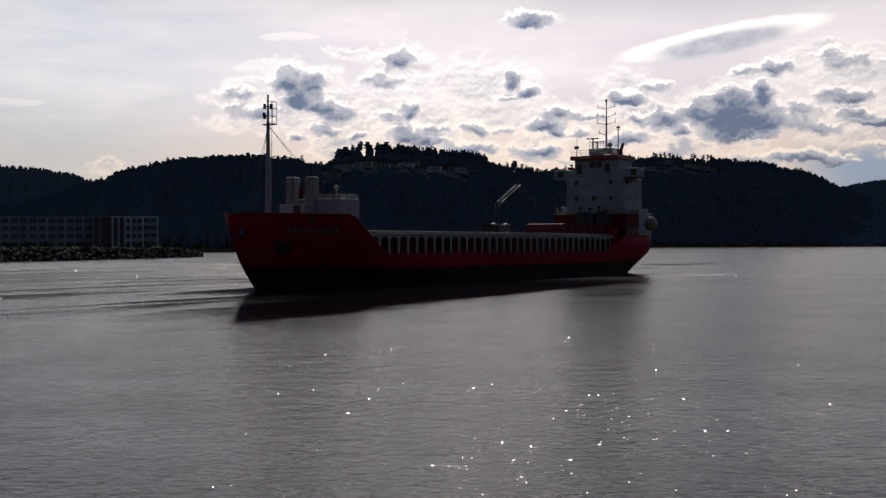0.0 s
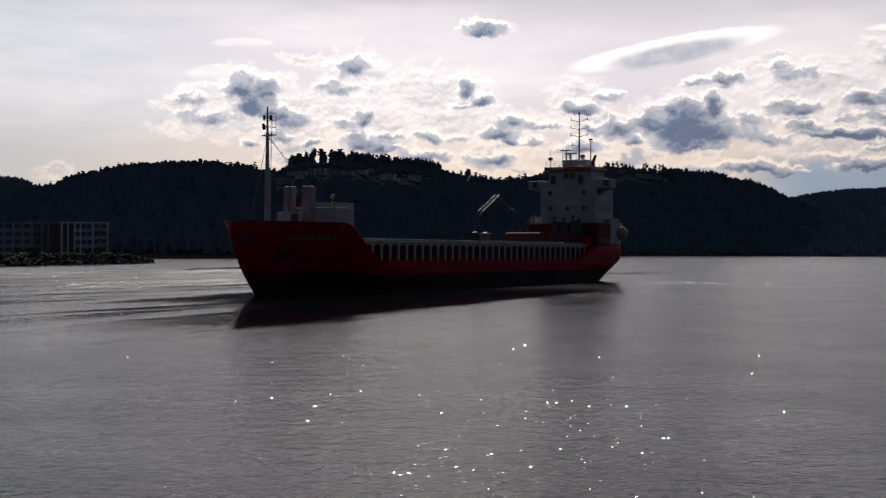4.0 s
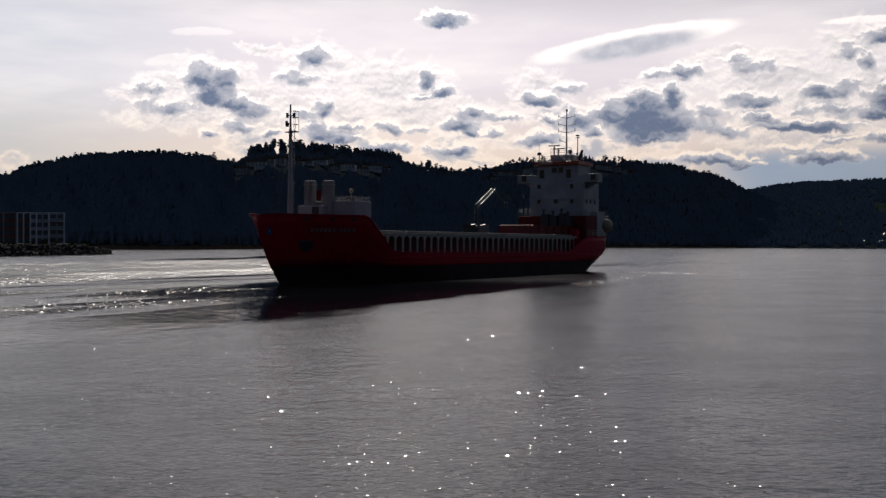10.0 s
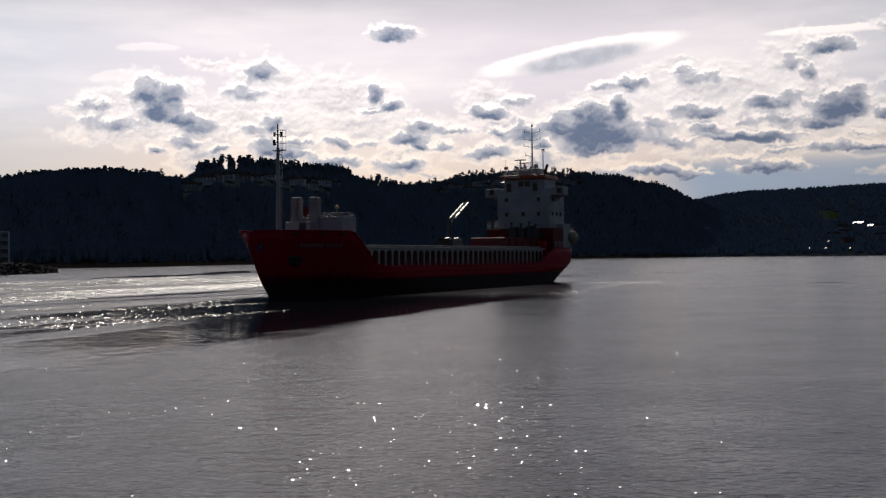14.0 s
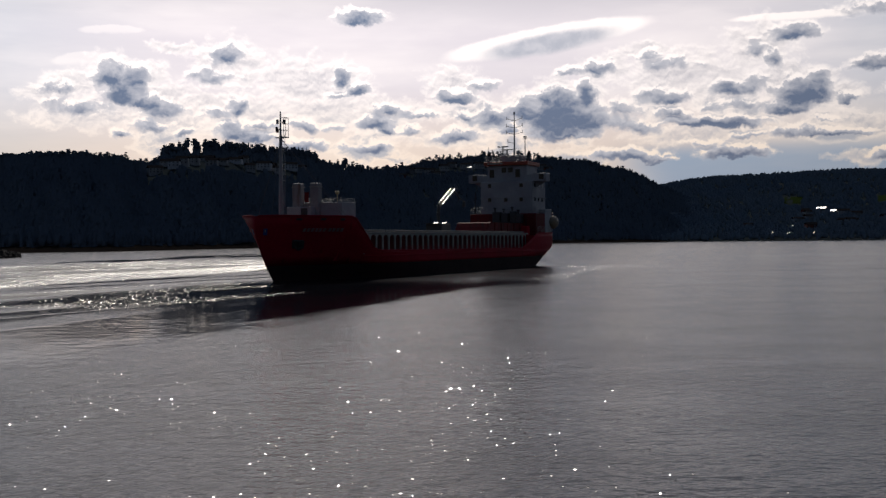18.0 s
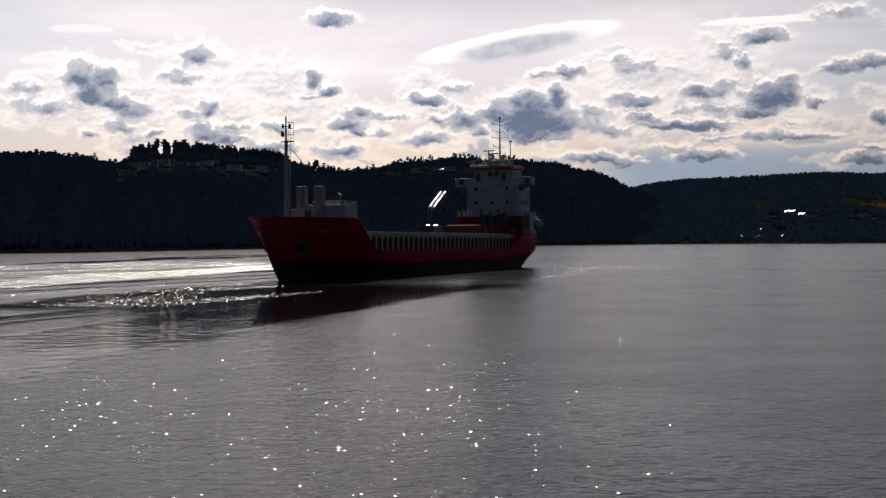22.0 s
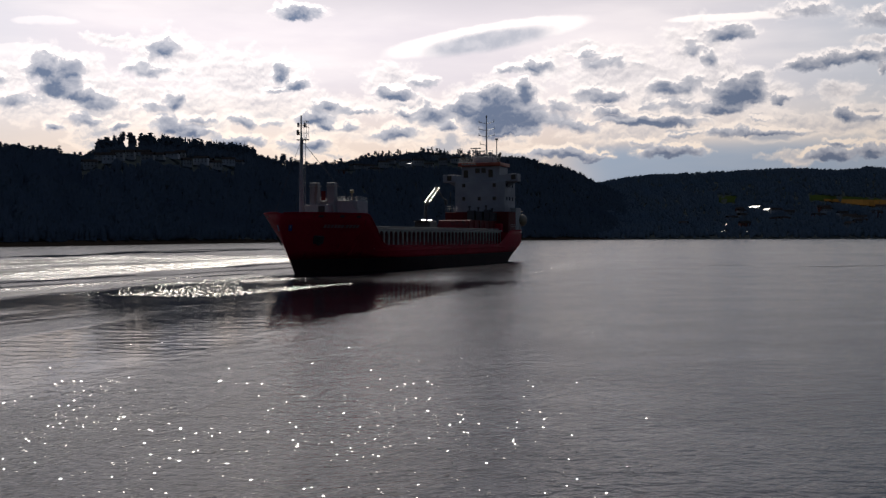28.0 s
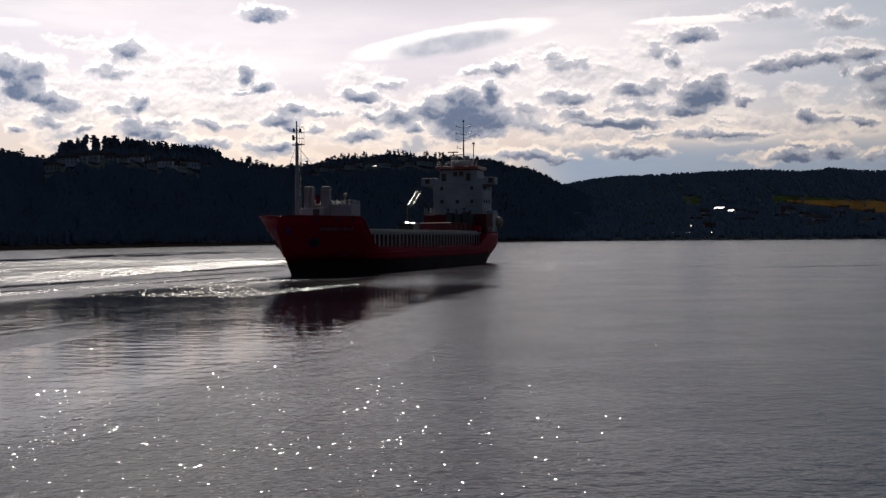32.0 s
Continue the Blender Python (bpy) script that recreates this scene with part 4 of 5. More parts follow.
def bars(parent, name, material, centre, along, up, out, widths, hgt, gap, label):
    """Unreadable lettering as plain bars standing a little off a surface."""
    c, a, u, o = (Vector(v) for v in (centre, along, up, out))
    a, u, o = a.normalized(), u.normalized(), o.normalized()
    total = sum(widths) + gap * (len(widths) - 1)
    x = -total / 2
    for w in widths:
        bm = bmesh.new()
        lo = [c + a * s + u * v + o * d for d in (0, .03) for v in (-hgt / 2, hgt / 2) for s in (x, x + w)]
        vs = [bm.verts.new(p) for p in lo]
        for f in ((0, 1, 3, 2), (4, 6, 7, 5), (0, 4, 5, 1), (2, 3, 7, 6), (0, 2, 6, 4), (1, 5, 7, 3)):
            bm.faces.new([vs[i] for i in f])
        part(name, bm, material, parent, label)
        x += w + gap


def ship():
    e = empty("cargo_ship", "red-hulled coastal cargo ship with white deckhouses, backing away", "ship")
    lower = [-2.0, -.8, 0, .8, 1.68]
    part("bottom_hull", hull_skin(lambda top: lower), BOOT, e, "dark boot-topping below the red side", True)
    hull = part("hull", hull_skin(lambda top: [1.68 + (top - 1.68) * f for f in (0, .2, .4, .6, .8, 1)]), RED, e, "weathered red hull plating", True)
    for ob in (hull,):
        mod = ob.modifiers.new("plate", "SOLIDIFY")
        mod.thickness, mod.offset = .10, -1
    for side in (1, -1):
        part("rubbing_strake", strake(side), RED, hull)
        part("capping_rail", along_top(-43.3, 41.2, 90, .08, .02, side), RED, hull)
    part("forecastle_deck", deck(6.0, 30.9, 40.6), DECK_GREEN, e)
    part("main_deck", deck(2.2, -28, 29), DECK_GREEN, e)
    part("poop_deck", deck(4.9, -43.0, -29.5), DECK_GREEN, e)
    part("forecastle_bulkhead", bulkhead(30.8, 2.1, 6.0), RED, e)
    part("poop_bulkhead", bulkhead(-29.5, 2.1, 4.9), RED, e)
    bow_details(e)
    hold(e)
    fore_house(e)
    foremast(e)
    crane(e)
    house_aft(e)
    main_mast(e)
    lifeboat(e)
    return e


def strake(side):
    bm = bmesh.new()
    pts = [hull_point(xn, 2.55) for xn in STATIONS if -42 < xn < 28]
    return tube(bm, [(a[0], a[1] * side, a[2]) for a in pts], .09)


def on_side(xn, z, out=.02, side=1):
    """A point on the plating with its directions forward, up and outward."""
    p = Vector(hull_point(xn, z))
    f = Vector(hull_point(xn + .3, z)) - p
    u = Vector(hull_point(xn, z + .2)) - p
    o = f.cross(u)
    o = o if o.y > 0 else -o
    flip = Vector((1, side, 1))
    return (p + o.normalized() * out) * flip, f.normalized() * flip, u.normalized() * flip, o.normalized() * flip


def bow_details(e):
    for side in (1, -1):
        p, f, u, o = on_side(37.3, 3.9, .0, side)
        turn = Matrix((f, u, o)).transposed().to_4x4()
        m = Matrix.Translation(p) @ turn
        pocket = bmesh.new()
        box(pocket, -1.0, 1.0, -.8, .8, -.5, .05, .38)
        bmesh.ops.transform(pocket, matrix=m, verts=pocket.verts)
        part("anchor_recess", pocket, DARK, e, "dark square anchor recess")
        bm = bmesh.new()
        rod(bm, (0, -.6, .15), (0, .5, .15), .09)
        rod(bm, (-.5, -.2, .15), (0, -.62, .15), .08)
        rod(bm, (.5, -.2, .15), (0, -.62, .15), .08)
        rod(bm, (-.25, .5, .15), (.25, .5, .15), .05)
        bmesh.ops.transform(bm, matrix=m, verts=bm.verts)
        part("anchor", bm, DARK, e)
        # the ship's name cannot be read
        p, f, u, o = on_side(34.9, 5.45, .02, side)
        bars(e, "name_bar", LETTER, p, f, u, o, [.36, .34, .36, .34, .02, .36, .34, .3, .36, .34, .34], .42, .17, "pale unreadable name lettering")
        p, f, u, o = on_side(40.65, 5.25, .02, side)
        bars(e, "bow_mark", BLUE, p, f, u, o, [.42], .7, .1, "small blue bow sign")
        bars(e, "bow_mark", CREAM, p + u * .1, f, u, o * 1.0, [.16], .3, .1, "white mark on the bow sign")
    # draught rope pipe, fairleads and bitts on the bulwark
    for x in (33, 35.5, 38):
        for side in (1, -1):
            p, f, u, o = on_side(x, 6.55, .0, side)
            bm = bmesh.new()
            box(bm, -.32, .32, -.14, .14, -.1, .03, .05)
            bmesh.ops.transform(bm, matrix=Matrix.Translation(p) @ Matrix((f, u, o)).transposed().to_4x4(), verts=bm.verts)
            part("fairlead", bm, DARK, e)
    bm = bmesh.new()
    box(bm, 36.2, 37.6, -1.1, 1.1, 6.0, 6.9, .1)
    rod(bm, (36.9, -1.5, 6.7), (36.9, 1.5, 6.7), .35)
    part("anchor_windlass", bm, DARK, e)


def hold(e):
    wall = bmesh.new()
    for y in (-4.45, 4.3):
        box(wall, -28.8, 27.4, y, y + .15, 2.2, 5.1)
    box(wall, 27.25, 27.4, -4.75, 4.75, 2.2, 5.1)
    box(wall, -28.8, -28.65, -4.75, 4.75, 2.2, 5.1)
    part("hatch_coaming", wall, COAMING, e, "dark red coaming wall behind the stays")
    # stays with arched heads, one mesh for all
    bm = bmesh.new()
    half, web = .81, .15
    arch = [((half - web) * math.cos(math.pi * i / 8), 4.50 + .46 * math.sin(math.pi * i / 8)) for i in range(9)]
    box(bm, -half, web - half, 5.32, 5.44, 2.75, 4.5)
    box(bm, half - web, half, 5.32, 5.44, 2.75, 4.5)
    top = [(half * math.copysign(min(1, abs(x) * 2 / half), x), 5.06) for x, _ in arch]
    top[0], top[-1] = (half, 4.5), (-half, 4.5)
    front = [[(x, 5.44, z) for x, z in arch], [(x, 5.44, z) for x, z in top]]
    back = [[(x, 5.32, z) for x, z in arch], [(x, 5.32, z) for x, z in top]]
    sheet(bm, front)
    sheet(bm, back)
    sheet(bm, [front[0], back[0]])
    bmesh.ops.recalc_face_normals(bm, faces=bm.faces)
    stay = part("coaming_stay", bm, CREAM, e, "weathered pale arched coaming stay")
    n = 34
    for side in (1, -1):
        for i in range(n):
            x = 26.2 - i * 1.62
            m = pose(x, 0, 0, 0, 0, 0 if side > 0 else 180)
            if side > 0 and i == 0:
                stay.matrix_basis = m
            else:
                again(stay, m)
        y0, y1 = sorted((4.3 * side, 5.5 * side))
        part("coaming_top", boxed(-28.9, 27.5, y0, y1, 5.06, 5.28, .03), BEAM, e, "weathered grey coaming top beam")
        part("deck_rail", railing(bmesh.new(), [(19, 6.25 * side, 2.95), (-23, 6.3 * side, 2.9)], .55, 3.0), RED, e)
    cover = part("hatch_cover", boxed(-3.45, 3.45, -5.0, 5.0, 5.28, 5.52, .05), HATCH, e)
    for i in range(8):
        m = Matrix.Translation((24 - i * 7.0, 0, 0))
        if i:
            again(cover, m)
        else:
            cover.matrix_basis = m
    # stacked red covers before the deckhouse
    bm = bmesh.new()
    prism(bm, [(-16.2, 5.53), (-16.6, 6.1), (-17.2, 6.75), (-17.6, 6.85), (-32, 6.85), (-32, 5.53)], "y", -1.6, 3.6)
    stack = part("spare_cover", bm, COAMING, e, "red hatch cover piled before the deckhouse")
    for i in range(6):
        part("stiffener", boxed(-30.5 + 2.8 * i, -30.3 + 2.8 * i, 3.6, 3.72, 5.6, 6.7), COAMING, stack)


def fore_house(e):
    h = part("fore_deckhouse", boxed(28.4, 31.6, -.6, 5.2, 5.9, 8.5, .06), WHITE_PAINT, e, "white deckhouse on the forecastle", False)
    part("low_locker", boxed(31.6, 33.0, -.9, 2.2, 5.9, 8.0, .05), WHITE_PAINT, e)
    # no opening is cut: a dark panel stands for the shade inside
    part("door", boxed(33.0, 33.06, .9, 1.7, 6.1, 7.85), DARK, e, "dark flat panel standing for a shaded doorway")
    for y0, y1, x0, x1, z in ((-.45, .6, 31.7, 32.6, 10.6), (1.55, 2.6, 31.3, 32.2, 10.6)):
        v = part("ventilator", boxed(x0, x1, y0, y1, 6.0, z, .13), VENT, e, "tall dull grey ventilator trunk")
        part("ventilator_cap", boxed(x0 - .06, x1 + .06, y0 - .06, y1 + .06, z - .45, z - .38), CREAM, v)
    part("ventilator_louvre", boxed(32.3, 32.34, .95, 1.5, 8.5, 9.6), COAMING, h, "rust-red panel between the trunks")
    bm = railing(bmesh.new(), [(31.5, .2, 8.5), (31.5, 5.1, 8.5), (28.5, 5.1, 8.5)], .4, 2.2)
    part("railing", bm, STEEL, h)
    lamp = bmesh.new()
    rod(lamp, (30.6, 4.1, 8.5), (30.6, 4.1, 9.4), .05)
    box(lamp, 30.45, 30.75, 3.9, 4.3, 9.4, 9.75, .06)
    part("flood_lamp", lamp, YELLOW, e)


def foremast(e):
    m = part("foremast", rodded((35.6, 0, 6), (35.6, 0, 15.6), .30, .15, 12), WHITE_PAINT, e, "white tubular foremast")
    part("topmast", rodded((35.6, 0, 15.5), (35.6, 0, 18.15), .12, .08, 8), STEEL, m)
    lad = bmesh.new()
    for y in (.28, .62):
        rod(lad, (35.9, y, 6.2), (35.75, y, 15.6), .03, sides=5)
    for i in range(30):
        z = 6.5 + i * .3
        rod(lad, (35.9, .28, z), (35.9, .62, z), .02, sides=5)
    part("ladder", lad, STEEL, m)
    cage = bmesh.new()
    for y in (.2, .8):
        for x in (35.3, 35.9):
            rod(cage, (x, y, 15.4), (x, y, 17.45), .025, sides=5)
    for z in (15.4, 16.1, 16.8, 17.45):
        for x in (35.3, 35.9):
            rod(cage, (x, .1, z), (x, .8, z), .025, sides=5)
        rod(cage, (35.3, .8, z), (35.9, .8, z), .025, sides=5)
    part("lamp_cage", cage, STEEL, m)
    for y, z, mat_ in ((.5, 17.0, DARK), (-.32, 17.05, STEEL), (-.4, 16.25, DARK)):
        bm = bmesh.new()
        rod(bm, (35.7, y, z - .24), (35.7, y, z + .24), .14)
        rod(bm, (35.7, y, z), (35.6, 0, z), .05, sides=6)
        part("navigation_light", bm, mat_, m)
    part("small_flag", boxed(35.6, 35.64, -.55, -.2, 15.9, 16.3), ORANGE, m, "small red signal board")
    part("bracket", boxed(35.35, 35.85, -.5, .9, 15.3, 15.4), STEEL, m)
    for k in ((31.4, 5.6, 7), (31.4, -5.6, 7), (39.5, 1.2, 7), (33, 6.0, 7)):
        part("stay_wire", rodded((35.6, 0, 15.3), k, .02, sides=5), ROPE, m)


def crane(e):
    base = part("crane_base", boxed(-7.6, -4.4, -1.0, 1.4, 5.52, 6.55, .1), DARK, e, "dark cargo crane base on the hatch")
    for x0, x1 in ((-5.6, -3.4), (-8.5, -6.6)):
        # the glint is put into the shape: slope and roll aim sunlight at the eye
        plate = prism(bmesh.new(), [(x0 + .2, 6.66), (x0 + .19, 6.63), (x0 - .02, 6.715), (x0, 6.745)], "y", -.28, .36)
        bmesh.ops.transform(plate, matrix=Matrix.Translation((0, 0, 6.7)) @ Matrix.Rotation(radians(6.5), 4, "X") @ Matrix.Translation((0, 0, -6.7)), verts=plate.verts)
        part("guard_plate", plate, BARE, base, "bright metal guard plate sloped to flash the sun")
        part("walkway", boxed(x0, x1, -.9, 1.0, 6.56, 6.62), DARK, base)
    post = part("crane_post", rodded((-6.4, 0, 6.5), (-6.6, 0, 9.3), .26, .2, 10), DARK, e)
    boom = bmesh.new()
    for y in (-.36, .36):
        beam = box(bmesh.new(), .7, 5.95, -.022, .022, -.02, .02)
        bmesh.ops.transform(beam, matrix=Matrix.Translation((-6.6, y, 9.1)) @ Matrix.Rotation(math.pi - math.atan2(2.65, 5.3), 4, "Y").inverted() @ Matrix.Rotation(radians(-3), 4, "X"), verts=beam.verts)
        tmp = bpy.data.meshes.new("beam")
        beam.to_mesh(tmp)
        beam.free()
        boom.from_mesh(tmp)
        bpy.data.meshes.remove(tmp)
    for i in range(9):
        f = i / 8
        rod(boom, (-6.6 - 5.3 * f, -.36, 9.1 + 2.65 * f), (-6.6 - 5.3 * min(f + .1, 1), .36, 9.1 + 2.65 * min(f + .1, 1)), .03, sides=5)
    part("crane_boom", boom, BARE, e, "bright metal crane boom")
    arm = bmesh.new()
    rod(arm, (-11.7, 0, 11.7), (-14.2, 0, 10.4), .1)
    rod(arm, (-14.2, 0, 10.4), (-16.0, 0, 10.0), .08)
    part("crane_arm", arm, DARK, e)
    part("hydraulic_ram", rodded((-6.2, 0, 8), (-8.6, 0, 10.1), .1), DARK, post)
    part("hook_block", boxed(-16.3, -15.8, -.2, .2, 9.2, 10.0, .08), DARK, e)


def panes(parent, spots, size, depth=.05):
    """Framed windows in a wall across x, set by (x, y, z)."""
    w, h = size
    first = None
    for x, y, z in spots:
        m = Matrix.Translation((x, y, z))
        if first is None:
            bm = bmesh.new()
            box(bm, -.02, .06, -w / 2 - .08, w / 2 + .08, -h / 2 - .08, h / 2 + .08, .02)
            first = part("window_frame", bm, WHITE_PAINT, parent)
            first.matrix_basis = m
            pane = part("pane", boxed(.06, .085, -w / 2, w / 2, -h / 2, h / 2), GLASS, parent)
            pane.matrix_basis = m
        else:
            again(first, m)
            again(pane, m)


def house_aft(e):
    part("lower_deckhouse", boxed(-41.2, -33.0, -5.9, 5.4, 4.9, 8.45, .08), COAMING, e, "red lower deckhouse")
    b = part("deckhouse", boxed(-41.0, -34.3, -4.5, 4.4, 8.45, 13.7, .08), WHITE_PAINT, e, "tall white accommodation block")
    for z in (11.1,):
        part("deck_edge", boxed(-41.1, -34.2, -4.6, 4.5, z - .06, z + .06), WHITE_PAINT, b)
    panes(b, [(-34.28, y, z) for y, z in ((-2.9, 10.75), (-.1, 10.75), (2.55, 10.75), (-2.9, 13.05), (2.55, 13.05))], (.55, .62))
    for x in (-35.6, -37.4, -39.2):
        for z in (10.75, 13.05):
            part("side_window", boxed(x - .28, x + .28, 4.4, 4.44, z - .3, z + .3), GLASS, b)
    # side casing that runs down to the bulwark
    part("side_casing", boxed(-41.0, -37.6, 4.3, 5.45, 4.9, 9.2, .06), WHITE_PAINT, e)
    w = part("wheelhouse", boxed(-40.2, -34.9, -3.5, 3.3, 13.7, 16.35, .12), WHITE_PAINT, e, "white wheelhouse with dark windows")
    panes(w, [(-34.88, y, 15.6) for y in (-.6, .5)], (.8, .8))
    panes(w, [(-34.88, y, 15.05) for y in (-2.7, 1.75)], (.8, 1.3))
    for x in (-36, -37.4, -38.8):
        part("side_window", boxed(x - .5, x + .5, 3.2, 3.24, 15.0, 15.95), GLASS, w)
    part("wheelhouse_roof", boxed(-40.6, -34.4, -4.0, 3.6, 16.35, 16.95, .08), ORANGE, e, "orange-red band round the wheelhouse roof")
    bars(e, "nameboard_bar", CREAM, (-34.37, -2.0, 16.66), (0, 1, 0), (0, 0, 1), (1, 0, 0), [.3, .5, .45, .4, .45], .26, .12, "pale unreadable nameboard lettering")
    for s in (1, -1):
        y0, y1 = sorted((4.3 * s, (6.5 if s > 0 else 6.9) * s))
        wing = part("bridge_wing", boxed(-37.0, -34.9, y0, y1, 13.65, 14.95, .07), WHITE_PAINT, e, "white bridge wing with a side window")
        y0, y1 = sorted((5.35 * s, 6.15 * s))
        part("wing_window", boxed(-34.9, -34.86, y0, y1, 13.95, 14.8), GLASS, wing)
        part("wing_bracket", prism(bmesh.new(), [(4.4 * s, 13.65), (6.3 * s, 13.65), (4.4 * s, 12.6)], "x", -36.0, -35.9), WHITE_PAINT, wing)
        part("bridge_front", boxed(-35.0, -34.85, min(3.2 * s, 4.4 * s), max(3.2 * s, 4.4 * s), 13.7, 14.75), WHITE_PAINT, e)
    part("monkey_island", boxed(-39.4, -36.2, -1.9, 1.8, 16.95, 18.1, .1), WHITE_PAINT, e, "white plinth on the wheelhouse roof")
    part("railing", railing(bmesh.new(), [(-36.2, 1.7, 18.1), (-36.2, -1.8, 18.1), (-39.3, -1.8, 18.1)], 1.0, 1.1), STEEL, e)
    part("railing", railing(bmesh.new(), [(-34.6, -3.8, 16.95), (-34.6, 3.4, 16.95)], .8, 1.2), STEEL, e)
    for y0, y1, z1, x1 in ((-1.5, -.2, 8.7, -31.6), (.1, 1.2, 8.5, -31.4), (1.4, 2.4, 8.8, -31.7), (2.5, 3.4, 8.3, -31.5)):
        gear = bmesh.new()
        box(gear, -33.0, x1, y0, y1, 6.85, z1, .1)
        rod(gear, (x1 - .5, y0 + .3, z1 - .1), (x1 - .5, y0 + .3, z1 + .6), .14)
        box(gear, x1 - .7, x1 - .3, y0 + .1, y0 + .5, z1 + .5, z1 + .75, .05)
        part("deck_gear", gear, DARK, e, "dark ventilator box before the accommodation")
    davit = bmesh.new()
    rod(davit, (-32.8, -4.9, 8.45), (-32.8, -4.9, 11.2), .1)
    rod(davit, (-32.8, -4.9, 11.2), (-31.2, -4.2, 11.9), .08)
    part("stores_davit", davit, DARK, e)
    part("railing", railing(bmesh.new(), [(-33.1, -5.8, 8.45), (-33.1, 5.3, 8.45), (-37.5, 5.3, 8.45)], 1.0, 1.3), STEEL, e)
    part("railing", railing(bmesh.new(), [(-32, 6.1, 5.3), (-38, 6.0, 5.3), (-43.1, 4.9, 5.4), (-43.2, -4.9, 5.4), (-32, -6.1, 5.3)], .95, 1.6), STEEL, e)
    part("winch", boxed(-31.9, -30.6, 2.6, 4.8, 4.9, 6.4, .2), RED, e, "red deck winch")


def main_mast(e):
    x = -38.3
    m = part("main_mast", rodded((x, 0, 18), (x, 0, 25.0), .17, .07, 10), STEEL, e, "steel signal mast with aerials")
    part("mast_light", boxed(x - .12, x + .12, -.12, .12, 25.0, 25.4, .04), DARK, m)
    for i, z in enumerate((24.3, 23.1, 22.0, 20.5)):
        half = (1.35, 1.4, 1.4, 1.15)[i]
        bm = bmesh.new()
        for s in (-1, 1):
            if i == 3 and s > 0:
                continue
            rod(bm, (x, 0, z - .35), (x, half * s, z), .05, sides=5)
            rod(bm, (x, half * s, z - .2), (x, half * s, z + .38), .05, sides=5)
        part("aerial_yard", bm, STEEL, m)
    pole = bmesh.new()
    rod(pole, (-38.6, 1.75, 18), (-38.6, 1.75, 21.3), .1, .07)
    rod(pole, (-38.6, 1.4, 20.9), (-38.6, 2.1, 20.9), .05, sides=5)
    box(pole, -38.8, -38.4, 1.5, 2.0, 21.1, 21.35, .05)
    part("second_pole", pole, STEEL, e)
    for y, z in ((-1.55, 19.5), (-.8, 19.0)):
        bm = bmesh.new()
        rod(bm, (-37, y, 18.1), (-37, y, z), .12)
        box(bm, -37.15, -36.85, y - .95, y + .95, z, z + .2, .06)
        part("radar_scanner", bm, STEEL, e)
    dome = bmesh.new()
    bmesh.ops.create_uvsphere(dome, u_segments=14, v_segments=8, radius=.38, matrix=Matrix.Translation((-37.6, .9, 18.6)))
    part("radome", dome, WHITE_PAINT, e, smooth=True)
    bm = bmesh.new()
    rod(bm, (-35.2, -3.3, 16.9), (-35.2, -3.3, 18.0), .05)
    box(bm, -35.4, -35.0, -3.6, -3.0, 18.0, 18.45, .06)
    part("search_light", bm, DARK, e)
    part("whip_aerial", rodded((-36, -3.7, 16.9), (-36, -3.7, 19.6), .025, sides=5), STEEL, e)
    bm = bmesh.new()
    rod(bm, (-39, 2.0, 16.9), (-39, 2.0, 18.0), .3, .26)
    rod(bm, (-39, 2.0, 17.9), (-39.2, 2.3, 18.9), .26, .2)
    part("exhaust", bm, DARK, e)


def lifeboat(e):
    bm = bmesh.new()
    bmesh.ops.create_uvsphere(bm, u_segments=18, v_segments=10, radius=1, matrix=Matrix.Translation((-41.8, 5.4, 7.1)) @ Matrix.Diagonal((2.1, .8, 1.1, 1)))
    b = part("rescue_boat", bm, OCHRE, e, "weathered ochre rescue boat with an orange canopy in its davit", True)
    part("canopy", boxed(-42.4, -40.6, 4.75, 5.45, 7.6, 8.15, .2), LIFE_ORANGE, b)
    d = bmesh.new()
    for x in (-42.6, -40.2):
        rod(d, (x, 4.6, 4.9), (x, 4.7, 8.4), .09)
        rod(d, (x, 4.7, 8.4), (x, 5.3, 8.6), .08)
    part("davit", d, WHITE_PAINT, e)


cargo_ship = ship()


# ---- wake ----
WAKE_EDGE = [(-46, 20), (-30, 25), (0, 28), (56, 34), (74, 36), (113, 41), (170, 47)]


def wake():
    """The smoothed water that the ship leaves before its bow as it backs; it goes with the ship."""
    bm = bmesh.new()
    rows = []
    for i in range(31):
        x = -110 + i * 9.3
        edge = lerp_table(x, WAKE_EDGE)
        inner = -125 - .2 * x
        rows.append([(x, edge + (inner - edge) * j / 6, .002) for j in range(7)])
    sheet(bm, rows)
    ob = part("wake_water", bm, WAKE)
    tagged(ob, "smooth streaked water left by the backing ship", "wake", kind="structure")
    return ob


wake_water = wake()


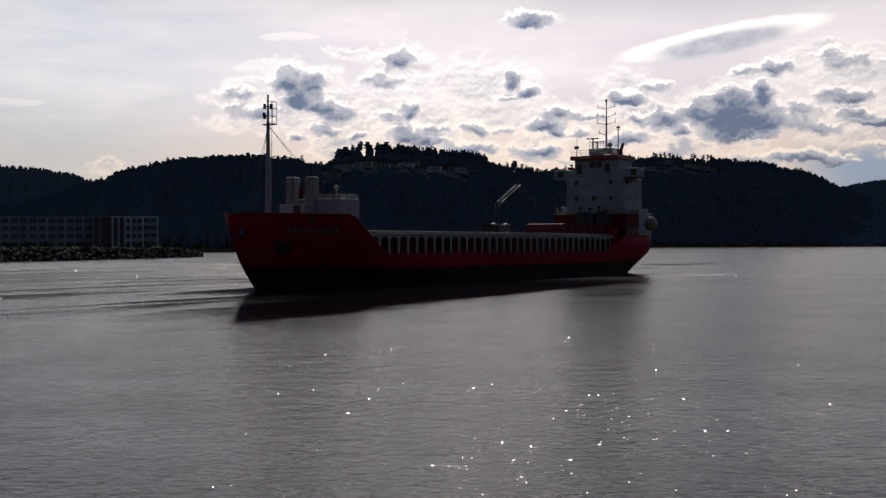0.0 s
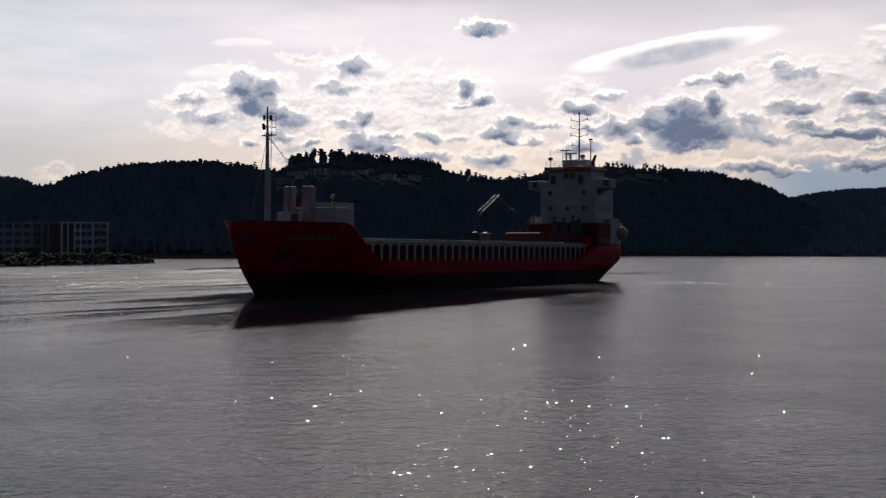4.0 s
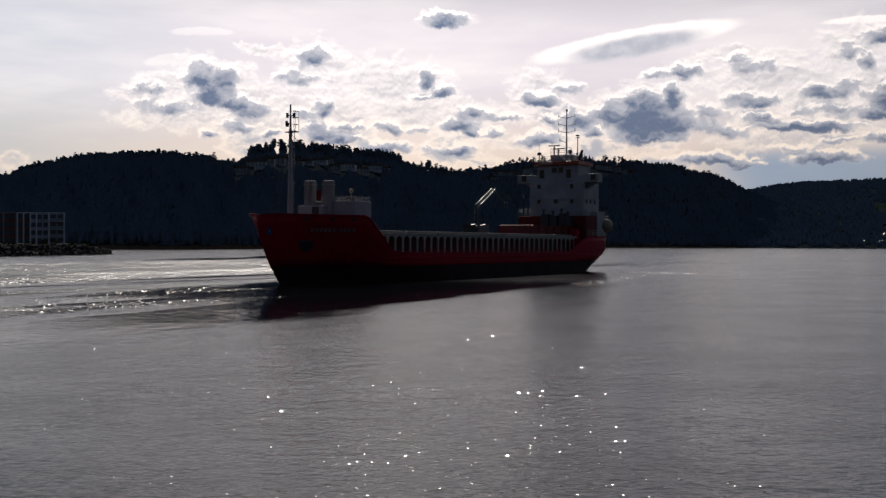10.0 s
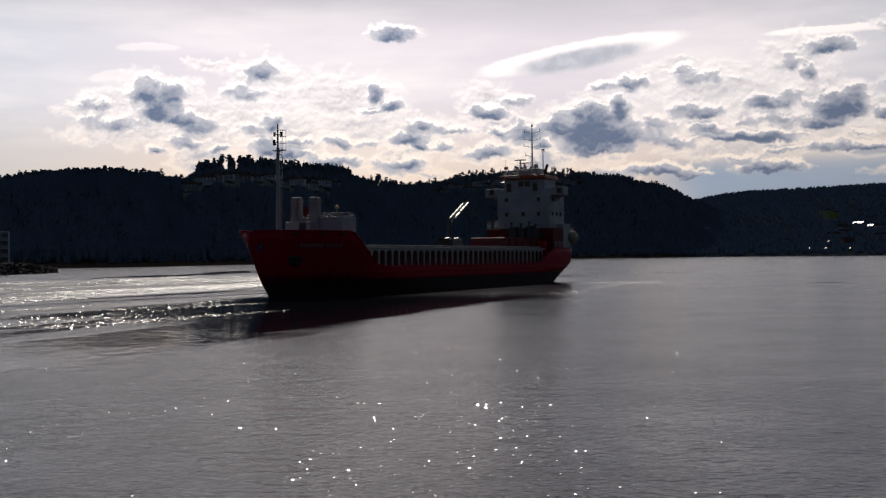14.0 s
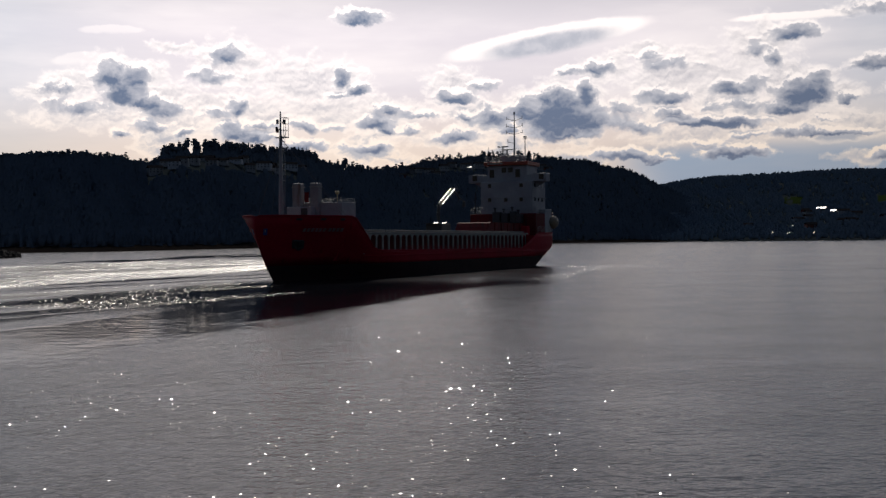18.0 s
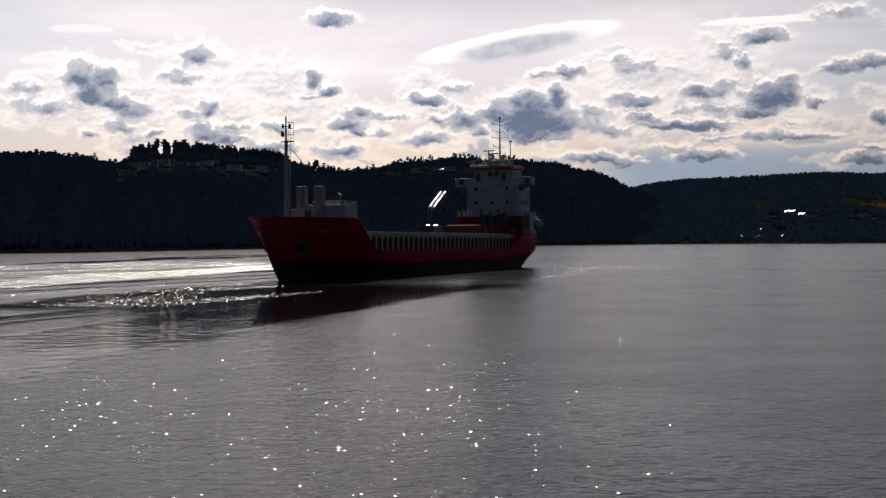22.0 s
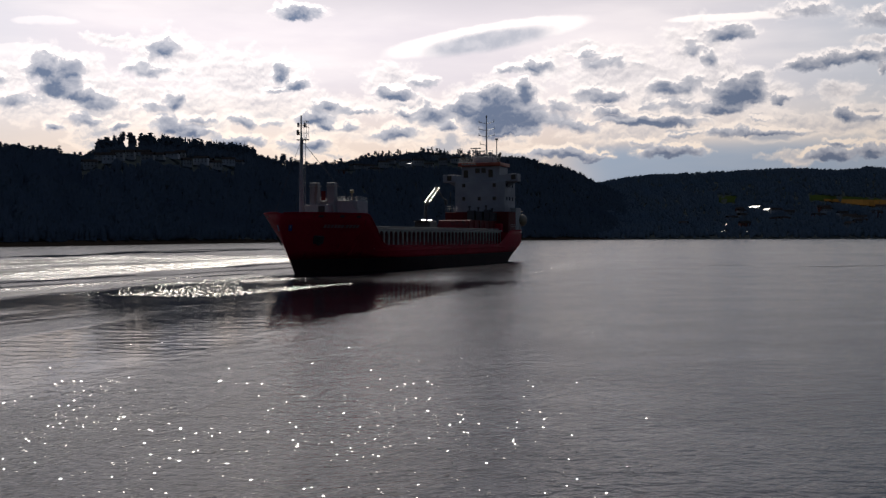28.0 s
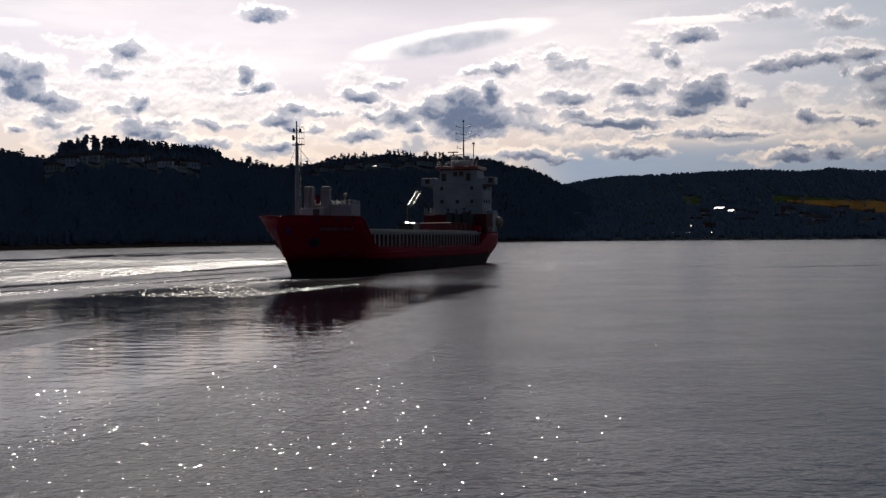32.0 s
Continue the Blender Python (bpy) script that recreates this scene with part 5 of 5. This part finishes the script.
def wavelets(name, label, spots, sizes, turn, lean, spread, material):
    """Short steep wavelets: low wedges whose front faces lean as given, with a little scatter."""
    k = len(spots)
    turn = turn + np.radians(rng.normal(0, spread * 2.5, k))
    slope = np.tan(np.radians(lean + rng.normal(0, spread, k)))
    wide, run = sizes * rng.uniform(.7, 1.5, k), sizes * rng.uniform(.7, 1.2, k)
    top = slope * run
    # along the face, across it, height: front edge, crest, back edge
    v = np.stack([np.stack([run, -wide * .7, 0 * run], -1), np.stack([run, wide * .7, 0 * run], -1), np.stack([0 * run, wide, top], -1), np.stack([0 * run, -wide, top], -1),
                  np.stack([-run * 1.2, wide * .6, 0 * run], -1), np.stack([-run * 1.2, -wide * .6, 0 * run], -1)], 1)
    c, s = np.cos(turn)[:, None], np.sin(turn)[:, None]
    p = np.stack([v[..., 0] * c - v[..., 1] * s, v[..., 0] * s + v[..., 1] * c, v[..., 2] - .002], -1) + spots[:, None]
    t = np.array([(0, 1, 2), (0, 2, 3), (3, 2, 4), (3, 4, 5), (1, 4, 2), (0, 3, 5)])
    q = (t[None] + (np.arange(k) * 6)[:, None, None]).reshape(-1, 3)
    return tagged(mesh_np(name, p.reshape(-1, 3), q, material), label, "ripples", kind="stuff")


# glints are put into the shape: each face is aimed from sun to EYE
def toward_eye(spots, m):
    """The slopes, in a thing's own space, that mirror the sun to the eye; crests lean about these."""
    t = np.array(m.to_3x3())
    v = np.array((0, 0, EYE)) - (spots @ t.T + np.array(m.translation))
    v = v / np.linalg.norm(v, axis=1, keepdims=True)
    up = math.cos(radians(SUN_EL))
    half = (v + np.array((math.sin(radians(SUN_AZ)) * up, math.cos(radians(SUN_AZ)) * up, math.sin(radians(SUN_EL))))) @ t
    return np.arctan2(half[:, 1], half[:, 0]), np.degrees(np.arctan2(np.hypot(half[:, 0], half[:, 1]), half[:, 2]))


def scattered_wavelets(n, middle, wide, r0, r1):
    """One train of steep wavelets off the quay, mostly about one bearing."""
    az = np.where(rng.random(n) < .55, rng.normal(middle, wide, n), rng.uniform(-17, 20, n))
    r = 1 / rng.triangular(1 / r1, 1 / (r0 + 2), 1 / r0, n)
    x, y = r * np.sin(np.radians(az)), r * np.cos(np.radians(az))
    clump = np.array([noise.noise(Vector((a * .09, b * .06, 3.0))) + .6 * noise.noise(Vector((a * .35, b * .25, 7.0))) for a, b in zip(x, y)])
    keep = clump > rng.uniform(-.5, .5, n)
    spots = np.stack([x, y, 0 * x], -1)[keep]
    turn, lean = toward_eye(spots, Matrix.Identity(4))
    return wavelets("sun_wavelets", "scattered steep wavelets glinting in the sun", spots, rng.uniform(.007, .018, len(spots)) * (.5 + r[keep] / 35), turn, lean, 3.0, GLINT)


def wake_wavelets():
    n = 240000
    x, y = rng.uniform(-90, 90, n), rng.uniform(-120, 36, n)
    w = y - .155 * x
    band = np.array([noise.noise(Vector((a * .03, b * .22, 5.0))) for a, b in zip(x, y)])
    near = (x > 42) & (x < 84) & (y > -8) & (y < 17) & (band > -.2)
    far = (w < -34) & (w > -100) & (x < 66) & (band > .0)
    bright = (w < -28 - 5 * band) & (w > -45 - 9 * band) & (x < 58) & (x > -60)
    edge = (np.abs(y - 22.5 - .15 * x) < 1.5) & (x < 25) & (x > -25) & (rng.random(n) < .11)
    keep = (near & (rng.random(n) < np.clip(.22 + band * 1.5, 0, .95))) | (far & (rng.random(n) < np.clip(.02 + band * .55, 0, .26))) | (bright & (rng.random(n) < .7)) | edge
    keep &= ~((np.abs(y) < 7.0) & (x < 39) & (x > -37.4))
    spots = np.stack([x, y, 0 * x + .004], -1)[keep]
    turn, lean = toward_eye(spots, SHIP_ROWS[7][1])
    later, later_lean = toward_eye(spots, SHIP_ROWS[14][1])
    swap = rng.random(len(spots)) < .65
    turn, lean = np.where(swap, later, turn), np.where(swap, later_lean, lean)
    return wavelets("wake_wavelets", "ruffled bands of the wake glittering in the sun", spots, np.where(bright[keep], rng.uniform(.02, .06, len(spots)), np.where(far[keep], rng.uniform(.03, .085, len(spots)), rng.uniform(.02, .048, len(spots)))), turn, lean, 3.2, WAVELET)


def stern_wavelets():
    """A thin line of small breaking wavelets off the stern."""
    n = 520
    y = 6 + 24 * rng.random(n) ** 1.3
    x = -31 - .2 * (y - 15) + rng.normal(0, .5 + .05 * (y - 6), n)
    spots = np.stack([x, y, 0 * x + .003], -1)
    turn, lean = toward_eye(spots, SHIP_ROWS[len(SHIP_ROWS) // 2][1])
    return wavelets("stern_wavelets", "thin bright line of breaking wavelets off the stern", spots, rng.uniform(.02, .05, n), turn, lean, 4.0, WAVELET)


stern_ripples = stern_wavelets()
sun_wavelets = [scattered_wavelets(1300, 3, 8, 14, 60), scattered_wavelets(1100, -2, 7, 14, 70), scattered_wavelets(2600, -6, 2.6, 20, 40)]
glitter = wake_wavelets()


# ---- what moves ----
def motions():
    walk(cargo_ship, SHIP_ROWS)
    # the smoothed water is left behind more slowly than the ship goes
    walk(wake_water, [(t, m @ pose(2 * (t - 14), .26 * (t - 14), 0)) for t, m in SHIP_ROWS])
    walk(glitter, SHIP_ROWS)
    walk(stern_ripples, SHIP_ROWS)
    # slow ripples, and the ship's waves that reach the quay at last
    for train, vx, vy, when in zip(sun_wavelets, (.05, -.04, .16), (.02, .03, -.30), (6, 20, 30)):
        walk(train, [(t, pose(vx * (t - when) + .03 * math.sin(t * 1.3), vy * (t - when) + .04 * math.sin(t * .9), .004 + .002 * math.sin(t * 2.1))) for t in range(0, 33)])


motions()
